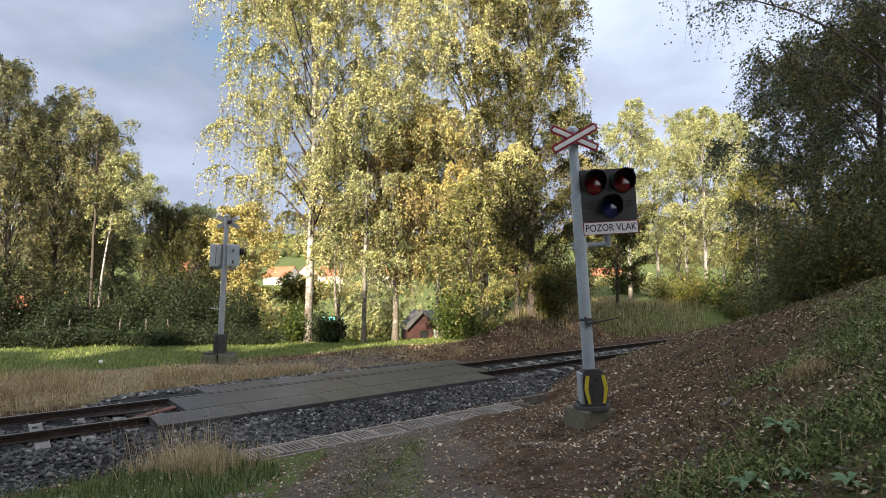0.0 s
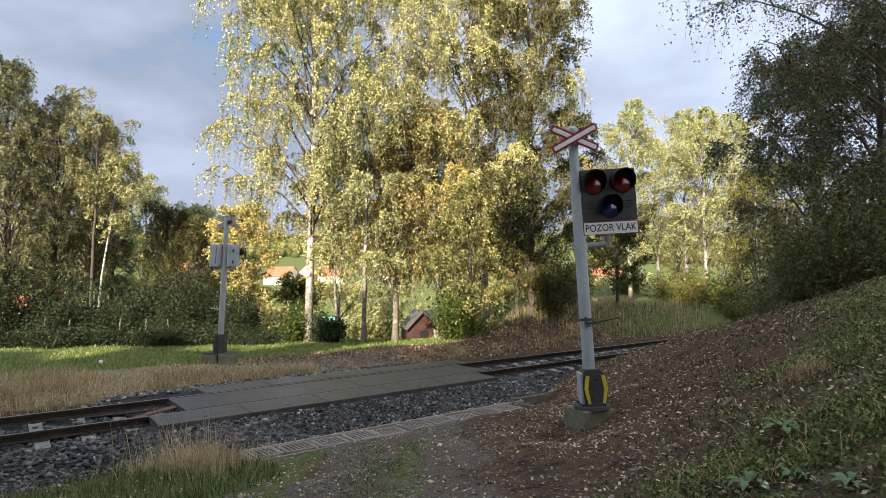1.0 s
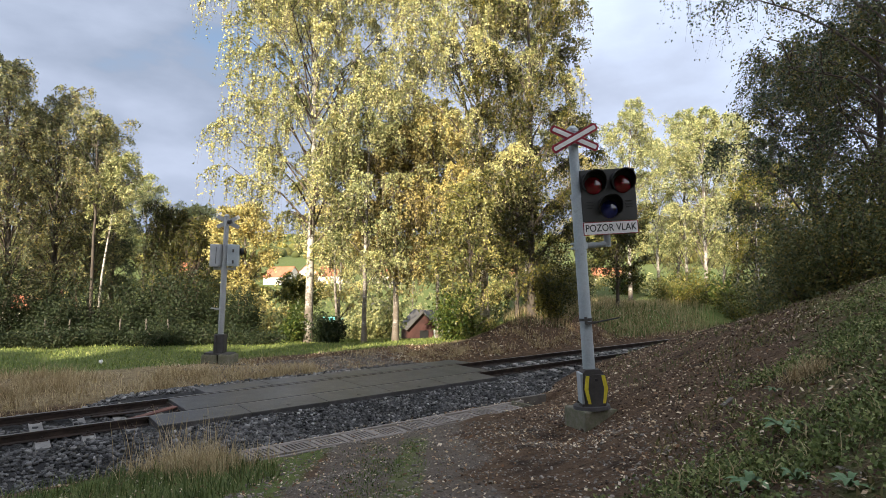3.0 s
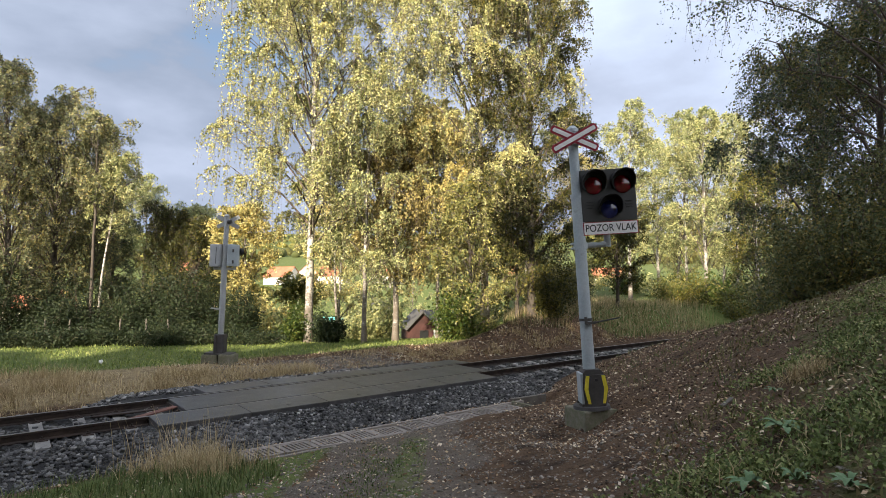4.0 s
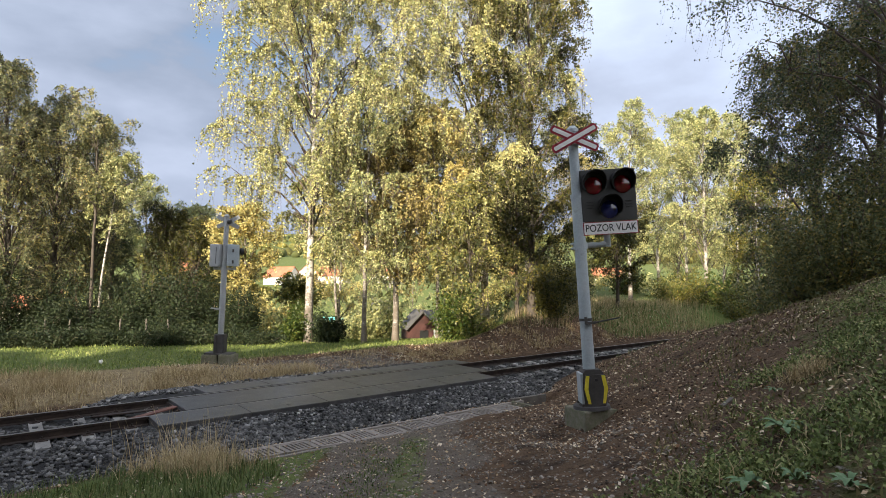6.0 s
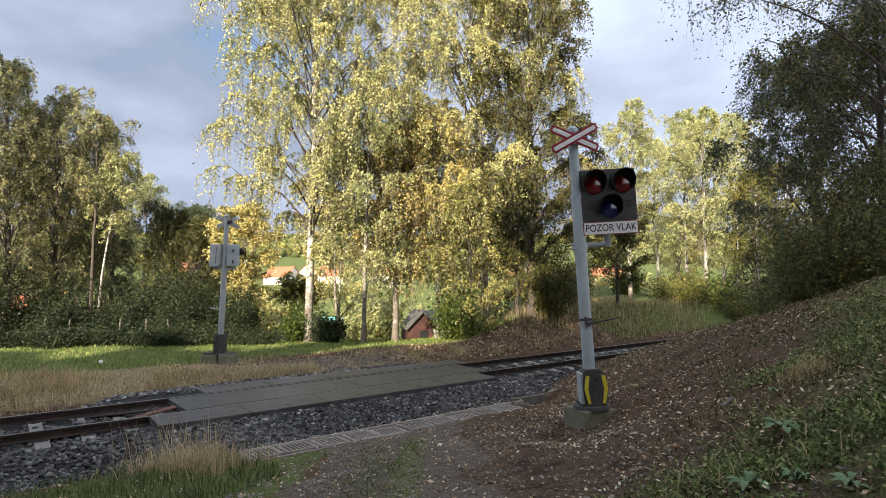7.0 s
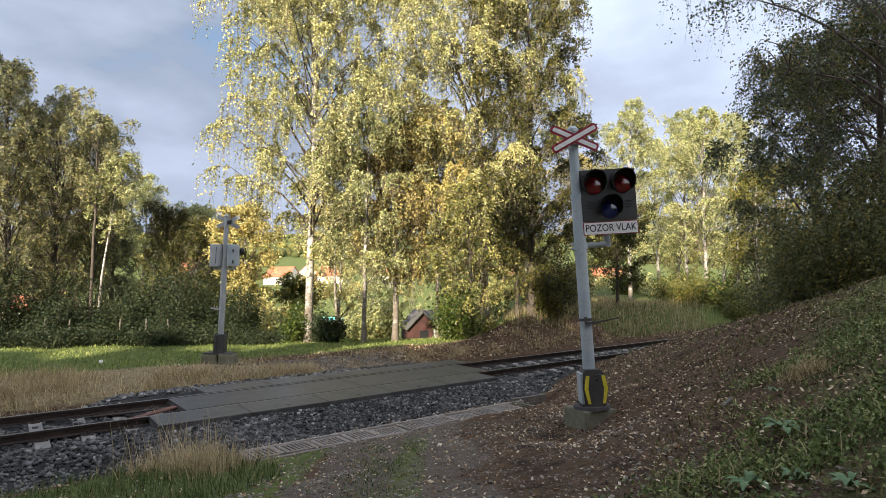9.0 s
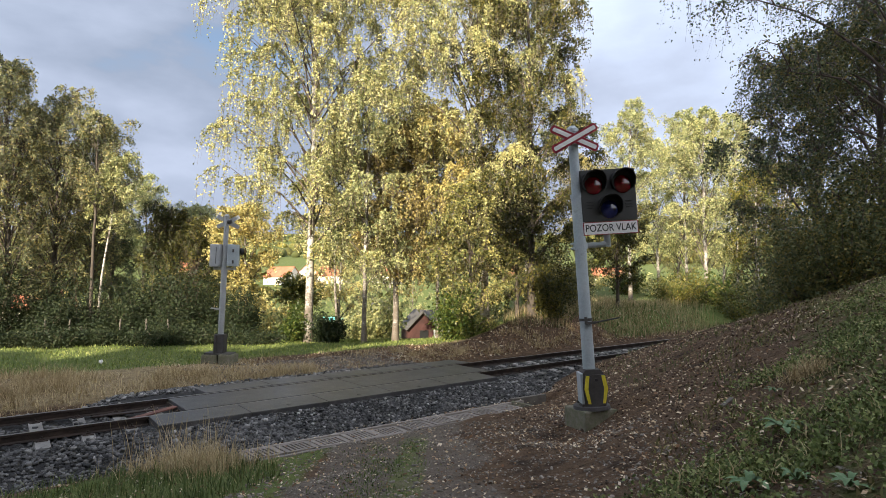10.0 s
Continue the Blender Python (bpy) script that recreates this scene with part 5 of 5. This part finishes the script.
def build_cover():
    rng = np.random.default_rng(77)
    # dry grass beside the track: a thin mat, and tussocks on it
    def tussocks(cx, cy, per, spread):
        return np.repeat(cx, per) + rng.normal(0, spread, len(cx) * per), np.repeat(cy, per) + rng.normal(0, spread, len(cx) * per)

    x, y, s, n = track_points(rng, 50000, -16, 8.0, 14.6, 19.0)
    ok = patchy(rng, x, y, 0.8, -0.6) & (n < 18.4 - 0.35 * np.clip(s - 1, 0, 5) + 0.4 * np.sin(s * 1.3)) & ((x + 6.75) ** 2 + (y - 17.2) ** 2 > 0.55)
    blades("dry_grass", x[ok], y[ok], 0.06, 0.26, 0.007, "grass_dry", "pale dry matted grass beside the track", 1, 1.2)
    x, y, s, n = track_points(rng, 620, -15, 7.5, 14.9, 18.6)
    ok = patchy(rng, x, y, 0.8, -0.1) & (n < 18.2 - 0.35 * np.clip(s - 1, 0, 5)) & ((x + 6.75) ** 2 + (y - 17.2) ** 2 > 0.8)
    x, y = tussocks(x[ok], y[ok], 70, 0.10)
    blades("dry_tussocks", x, y, 0.14, 0.46, 0.005, "grass_dry", "pale dry grass tussocks beside the track", 21, 0.7)
    # meadow
    x, y = rng.uniform(-24, 6, 34000), rng.uniform(16, 29, 34000)
    s, n = sn(x, y)
    ok = (n > 17.4) & ~((s > 3) & (n < 17.9))
    blades("meadow_grass", x[ok], y[ok], 0.05, 0.14, 0.013, "meadow", "short green meadow grass", 2, 0.5)
    # near grass left of the path
    x, y = rng.uniform(-6.5, -1.0, 26000), rng.uniform(3.2, 11, 26000)
    s, n = sn(x, y)
    ok = (n < 9.0) & (x < -1.75 - 0.16 * (y - 4) + 0.3 * np.sin(y * 2.0)) & patchy(rng, x, y, 1.1, -0.2) & (n < 8.5 + 0.3 * np.sin(s * 2))
    blades("verge_grass", x[ok], y[ok], 0.06, 0.24, 0.005, "grass_green", "green grass on the verge of the path", 3, 0.6)
    x, y = rng.normal(-3.3, 0.42, 1900), rng.normal(7.9, 0.3, 1900)
    blades("dry_tuft", x, y, 0.12, 0.42, 0.004, "grass_dry", "tall dry grass tuft beside the ballast", 4, 0.5)
    x, y = rng.normal(-4.0, 0.4, 110), rng.normal(8.9, 0.25, 110)
    blades("dry_stalk", x, y, 0.5, 1.0, 0.005, "grass_dry", "long dry grass stalks beside the track", 5, 0.35)
    # the strip between the wheel tracks, thin growth elsewhere
    x, y = rng.normal(-0.75, 0.28, 6000), rng.uniform(3.6, 8.6, 6000)
    ok = patchy(rng, x, y, 2.2, 0.0)
    blades("path_grass", x[ok], y[ok], 0.025, 0.075, 0.005, "grass_green", "thin grass between the wheel tracks", 6, 0.8)
    # grass on the far rise
    x, y, s, n = track_points(rng, 34000, 9.5, 34, 15.1, 25)
    ok = ((n > 16.7 + 0.5 * np.sin(s * 0.9)) | (s > 22)) & patchy(rng, x, y, 0.5, -0.3) & (x > 0.115 * y + 0.3 * np.sin(n * 2))
    ev = rng.uniform(0, 1, len(x)) < 0.5
    blades("rise_grass", x[ok & ev], y[ok & ev], 0.15, 0.42, 0.010, "grass_green", "rough green grass on the rise beyond the track", 7, 0.35)
    blades("rise_dry_grass", x[ok & ~ev], y[ok & ~ev], 0.25, 0.7, 0.006, "grass_dry", "tall dry grass on the rise beyond the track", 8, 0.3)
    # right bank: weeds low down, straw higher up
    x, y = rng.uniform(1.0, 9.5, 130000), rng.uniform(1.4, 9.5, 130000)
    green = x - 1.36 - 1.15 * (y - 4.0) + 0.5 * np.sin(y * 1.7 + x)
    ok = (rng.uniform(0, 1, len(x)) < 0.30 + green * 0.40) & (np.abs(x) < y * 0.85) & patchy(rng, x, y, 1.9, -0.06)
    wx, wy = x[ok], y[ok]
    k = len(wx)
    pts = np.stack([wx, wy, height(wx, wy) + rng.uniform(0.0, 0.09, k)], 1)
    v, q = leaf_quads(rng, np.repeat(pts, 4, 0) + rng.normal(0, 0.028, (4 * k, 3)), 0.030, droop=-0.1)
    tagged(sheet("low_weeds", v, q, M["weed"]), "low green weeds covering the bank", "weeds", kind="stuff")
    blades("bank_grass", wx[::3], wy[::3], 0.04, 0.15, 0.005, "grass_green", "green grass among weeds on the bank", 9, 0.8)
    pick = rng.uniform(0, 1, k) < 0.16
    blades("bank_straw", wx[pick], wy[pick], 0.1, 0.28, 0.004, "grass_dry", "dry straw lying on the bank", 10, 1.2)
    x, y = rng.uniform(1.5, 12, 72000), rng.uniform(2.5, 14, 72000)
    s, n = sn(x, y)
    ok = patchy(rng, x, y, 1.4, -0.14) & (n < 9.6) & (x - 1.3 - 0.62 * (y - 4.0) > 0.3 * np.sin(2 * y)) & (np.abs(x) < y * 0.85)
    blades("bank_thatch", x[ok], y[ok], 0.02, 0.09, 0.010, "thatch", "brown-green mossy thatch on the upper bank", 12, 1.1)
    x, y = rng.uniform(3, 12, 9000), rng.uniform(7, 16, 9000)
    s, n = sn(x, y)
    ok = patchy(rng, x, y, 1.1, 0.12) & (n < 9.8)
    blades("bank_top_grass", x[ok], y[ok], 0.05, 0.16, 0.005, "grass_green", "sparse grass along the top of the bank", 11, 0.7)
    # fallen leaves
    x, y = rng.uniform(-5, 13, 90000), rng.uniform(2, 17, 90000)
    s, n = sn(x, y)
    bankw = np.clip((x - 0.4) / 1.6, 0.0, 1.0)
    ok = (n < 10.0) & (rng.uniform(0, 1, len(x)) < 0.34 + 0.46 * bankw) & (patchy(rng, x, y, 0.9, -0.22))
    px_, py_ = x[ok], y[ok]
    k = len(px_)
    a = rng.uniform(0, 6.28, k)
    size = rng.uniform(0.009, 0.024, k) * np.where(rng.uniform(0, 1, k) < 0.05, 1.8, 1.0)
    up = rng.normal(0, 0.35, (k, 2))
    onweed = np.clip(0.5 + px_ - 1.36 - 1.15 * (py_ - 4.0), 0, 1)
    c = np.stack([px_, py_, height(px_, py_) + 0.012 + onweed * rng.uniform(0.0, 0.09, k)], 1)
    d = np.stack([np.cos(a), np.sin(a), up[:, 0]], 1) * size[:, None]
    e_ = np.stack([-np.sin(a), np.cos(a), up[:, 1]], 1) * size[:, None] * 0.65
    v = np.stack([c - d, c + e_, c + d * 1.1, c - e_], 1).reshape(-1, 3)
    tagged(sheet("fallen_leaves", v, np.arange(4 * k).reshape(k, 4), M["litter"]), "pale and brown fallen birch leaves on soil", "fallen leaves", kind="stuff")
    # leaves and grit lying on the drain covers
    x, y, s, n = track_points(rng, 420, 3.0, 9.0, 7.9, 8.6)
    v, q = leaf_quads(rng, np.stack([x, y, np.full(len(x), -0.03)], 1), 0.04, droop=0.0)
    v[:, 2] = -0.032 + (v[:, 2] + 0.03) * 0.25
    tagged(sheet("drain_leaves", v, q, M["litter"]), "fallen leaves lying on the drain covers", "fallen leaves", kind="stuff")
    # pebbles on the path, clods on the bank
    kinds = [stone_mesh("pebble", 50 + i, M["pebble"], 0.6) for i in range(5)]
    x, y = rng.uniform(-2.2, 2.4, 6500), rng.uniform(3.2, 10, 6500)
    s, n = sn(x, y)
    ok = n < 8.0
    x, y = x[ok], y[ok]
    sz = rng.uniform(0.005, 0.014, len(x)) * np.where(rng.uniform(0, 1, len(x)) < 0.10, 2.0, 1.0)
    tagged(scatter("pebbles", kinds, list(zip(x, y, height(x, y) + sz * 0.2, sz, rng.uniform(0, 6.28, len(x)))), M["pebble"]), "small stones strewn over the gravel path", "pebbles", kind="stuff")
    x, y, s, n = track_points(rng, 3200, 4.5, 11.5, 14.1, 17.4)
    ok = rng.uniform(0, 1, len(x)) < np.clip((20 - n) / 4, 0.1, 1)
    x, y = x[ok], y[ok]
    sz = rng.uniform(0.012, 0.04, len(x))
    tagged(scatter("gravel", kinds, list(zip(x, y, height(x, y) + sz * 0.2, sz, rng.uniform(0, 6.28, len(x)))), M["pebble"]), "loose grey gravel beyond the crossing deck", "gravel", kind="stuff")
    x, y, s, n = track_points(rng, 6500, 4.0, 12.0, 14.6, 18.0)
    ok = patchy(rng, x, y, 0.9, 0.05)
    blades("apron_grass", x[ok], y[ok], 0.06, 0.25, 0.006, "grass_dry", "thin dry grass on the gravel apron", 14, 0.9)
    x, y, s, n = track_points(rng, 2600, 4.0, 14.0, 14.2, 18.0)
    k = len(x)
    v, q = leaf_quads(rng, np.stack([x, y, height(x, y) + rng.uniform(0.01, 0.04, k)], 1), 0.05, droop=0.0)
    tagged(sheet("apron_leaves", v, q, M["litter"]), "fallen leaves on the gravel apron", "fallen leaves", kind="stuff")
    kinds = [stone_mesh("clod", 70 + i, M["clod"], 0.7) for i in range(5)]
    x, y = rng.uniform(0.9, 12, 7500), rng.uniform(2.5, 16, 7500)
    s, n = sn(x, y)
    ok = (n < 10.3) & (rng.uniform(0, 1, len(x)) < np.clip((x - 0.6) / 1.2, 0, 1))
    x, y = x[ok], y[ok]
    sz = rng.uniform(0.005, 0.022, len(x)) * np.where(rng.uniform(0, 1, len(x)) < 0.06, 2.0, 1.0) * np.clip(np.hypot(x, y) / 8, 0.45, 1)
    tagged(scatter("soil_clods", kinds, list(zip(x, y, height(x, y) + sz * 0.1, sz, rng.uniform(0, 6.28, len(x)))), M["clod"]), "crumbled dark brown soil on the bank", "soil", kind="stuff")
    # dry tufts and brown leaves on the far cutting face
    x, y, s, n = track_points(rng, 150, 10.8, 22, 15.2, 17.4)
    ok = patchy(rng, x, y, 0.7, 0.0)
    x, y = tussocks(x[ok], y[ok], 60, 0.12)
    blades("cutting_tussocks", x, y, 0.10, 0.35, 0.006, "grass_dry", "dry grass tufts on the far cutting face", 22, 0.9)
    x, y, s, n = track_points(rng, 4500, 10.8, 30, 14.9, 17.4)
    k = len(x)
    v, q = leaf_quads(rng, np.stack([x, y, height(x, y) + rng.uniform(0, 0.06, k)], 1), 0.07, droop=0.0)
    tagged(sheet("bank_litter", v, q, M["litter"]), "brown fallen leaves on the far cutting face", "fallen leaves", kind="stuff")


def broad_leaf(length, width, rise):
    """A long leaf with a folded midrib that arches over."""
    bm = bmesh.new()
    rows = []
    for i in range(7):
        u = i / 6
        w = width * (0.25 + 1.4 * u) * (1 - u ** 3) if u < 1 else 0.002
        zz = rise * (1.7 * u - 1.5 * u * u)
        rows.append([bm.verts.new((length * u, sgn * w * 0.5, zz + abs(sgn) * w * 0.14)) for sgn in (-1, 0, 1)])
    for a, b in zip(rows, rows[1:]):
        for j in range(2):
            bm.faces.new((a[j], a[j + 1], b[j + 1], b[j]))
    return bm


def build_rosettes():
    for i, (col, row, size, k) in enumerate([(1392, 772, 0.20, 10), (1325, 872, 0.17, 9), (1410, 860, 0.13, 7), (1505, 872, 0.13, 7), (1372, 700, 0.10, 6)]):
        p = ground_at(col, row)
        ob = thing("dock_plant", Matrix.Translation(p + Vector((0, 0, 0.03))), "broad-leaved green dock plant growing on the bank", "plant", "dock plants on the bank")
        for j in range(k):
            bm = broad_leaf(size * random.uniform(0.7, 1.1), size * 0.36, size * random.uniform(0.35, 0.9))
            bm.transform(pose(0, 0, 0.0, 0, random.uniform(-15, 5), j * 137.5 + i * 40))
            part("leaf", bm, M["dock"], ob, smooth=True)


def build_small_things():
    p = ground_at(178, 653)
    bm = bmesh.new()
    bmesh.ops.create_icosphere(bm, subdivisions=2, radius=0.06)
    for v in bm.verts:
        v.co *= random.uniform(0.6, 1.2)
        v.co.z *= 1.1
    bm.transform(Matrix.Translation(p + Vector((0, 0, 0.2))))
    ob = part("paper_scrap", bm, M["white"])
    tagged(ob, "crumpled white paper scrap caught in dry grass", "litter")
    # slab of bark and straw on the bank
    p = ground_at(1287, 717)
    bm = box(0.17, 0.05, 0.018, Matrix.Translation(p + Vector((0, 0, 0.03))) @ pose(0, 0, 0, 0, -25, 25), 0.006)
    tagged(part("bark_piece", bm, M["post_wood"]), "pale broken piece of bark on the bank", "bark")
    p = ground_at(1425, 668)
    rng = np.random.default_rng(9)
    blades("straw_heap", rng.normal(p.x, 0.10, 500), rng.normal(p.y, 0.10, 500), 0.08, 0.22, 0.004, "grass_dry", "small heap of cut straw on the bank", 31, 1.3, 0.03)
    # fence posts along the wood edge
    first = None
    for col, row, hgt in ((86, 598, 1.1), (125, 600, 1.2), (214, 606, 0.9), (262, 606, 0.9), (303, 606, 0.8)):
        d = 26.5
        x, y = px(col, d), d
        m = pose(x, y, float(height(x, y)) - 0.1, random.uniform(-4, 4), random.uniform(-4, 4))
        if first is None:
            first = thing("fence_post", m, "weathered wooden fence post at the meadow edge", "fence post", "fence posts along the meadow")
            bm = rod((0, 0, 0), (0, 0, 1.1), 0.04, 0.035, 9)
            add_rod(bm, (0, 0, 1.1), (0, 0, 1.14), 0.035, 0.015, 9)
            part("post", bm, M["post_wood"], first)
        else:
            copy_thing(first, m)


# ---- houses in the valley ----
def house(x, y, w, dp, hw, hr, rot, wall, roof, label, windows=2, dark_doorway=False, z=None, name="house"):
    """A gabled house: walls, two roof slopes with eaves, windows and a blacked-in doorway on the gable side."""
    z = float(height(x, y)) if z is None else z
    ob = thing(name, pose(x, y, z - 0.2, 0, 0, rot), label, "house" if name == "house" else "shed")
    part("wall", prism([(-w / 2, 0), (w / 2, 0), (w / 2, hw), (0, hw + hr), (-w / 2, hw)], dp, pose(0, -dp / 2, 0)), M[wall], ob)
    slope = math.atan2(hr, w / 2)
    ln = math.hypot(hr, w / 2) + 0.45
    for sgn in (-1, 1):
        m = pose(sgn * (w / 4 + 0.10), 0, hw + hr / 2 + 0.02) @ Euler((0, sgn * slope, 0)).to_matrix().to_4x4()
        part("roof", box(ln, dp + 0.7, 0.12, m), M[roof], ob)
    for i in range(windows):
        wx = (i - (windows - 1) / 2) * w / max(2, windows) * 1.05
        win = part("window", box(w * 0.16, 0.08, hw * 0.34, pose(wx, -dp / 2 - 0.02, hw * 0.62)), M["white"], ob)
        part("pane", box(w * 0.12, 0.04, hw * 0.27, pose(wx, -dp / 2 - 0.06, hw * 0.62)), M["glass"], win)
    # a black board painted in for the unlit inside of an open front
    if dark_doorway:
        part("dark_doorway", box(w * 0.30, 0.08, hw * 0.85, pose(w * 0.05, -dp / 2 - 0.02, hw * 0.43)), M["black"], ob)
    return ob


def build_village():
    d = 60
    shed = house(px(741, d), d, 2.9, 4.0, 1.6, 1.5, 14, "wood_red", "roof_grey", "small red-brown timber shed with a grey gable roof", 0, True, name="shed")
    part("porch_post", box(0.45, 0.3, 1.5, pose(1.35, -2.0, 0.75)), M["white"], shed)
    house(px(778, 70), 70, 5.0, 6.0, 2.0, 1.7, 75, "plaster", "roof_grey", "low house with a weathered grey roof behind the shed", 1)
    house(px(664, 78), 78, 5.0, 7.0, 3.4, 2.4, 15, "plaster", "roof_grey", "pale plastered house with a grey roof", 2)
    house(px(578, 70), 70, 4.2, 4.5, 1.9, 1.0, 70, "leaf_gold_wall", "roof_teal", "ochre cabin with a turquoise sheet roof", 1)
    house(px(480, 66), 66, 5.0, 5.0, 1.4, 1.3, 80, "plaster", "roof_green", "low building with a pale green sheet roof", 1)
    rng = random.Random(4)
    for col, d, rot in ((500, 235, 70), (545, 250, 20), (590, 240, 80), (930, 240, 75), (1075, 230, 80), (955, 260, 10), (1110, 180, 70), (1060, 150, 80), (60, 150, 70), (100, 160, 20), (1250, 170, 80), (690, 240, 70), (330, 250, 75)):
        house(px(col, d), d, 9, 12, 3.2, 4.0, rot + rng.uniform(-8, 8), "plaster", "roof_red", "village house with pale walls and red tiled roof", 3)
    # woods on the far hills
    kinds = [stone_mesh("crown", 300 + i, M["far_wood"], 0.9, True) for i in range(6)]
    rows = []
    nr = np.random.default_rng(12)
    for _ in range(5200):
        y = nr.uniform(330, 1500)
        x = nr.uniform(-1.0, 1.0) * y
        if noise.noise(Vector((x * 0.006, y * 0.009, 1.0))) > -0.02 or y > 1100:
            size = nr.uniform(2.4, 4.6)
            rows.append((x, y, float(height(x, y)) + size * 0.4, size, nr.uniform(0, 6.28)))
    tagged(scatter("far_wood", kinds, rows, M["far_wood"]), "mixed autumn woods on the far hillside", "woods", kind="stuff")


build_track()
build_deck()
build_ballast()
build_drain()
build_near_signal()
build_far_signal()
build_trees()
build_shade_wood()
build_cover()
build_rosettes()
build_small_things()
build_village()


def motions():
    """The boughs stir in a light wind."""
    for b, org, amp, ph in SWAY:
        rows = []
        for i in range(21):
            t = i * 0.5
            ax = amp * (0.45 * math.sin(1.9 * t + ph) + 0.25 * math.sin(3.7 * t + 2.1 * ph))
            ay = amp * (0.55 * math.sin(1.6 * t + 0.7 * ph + 1.0) + 0.25 * math.sin(4.1 * t + ph))
            rows.append((t, pose(*org, ax, ay, 0.4 * ax)))
        walk(b, rows)


motions()
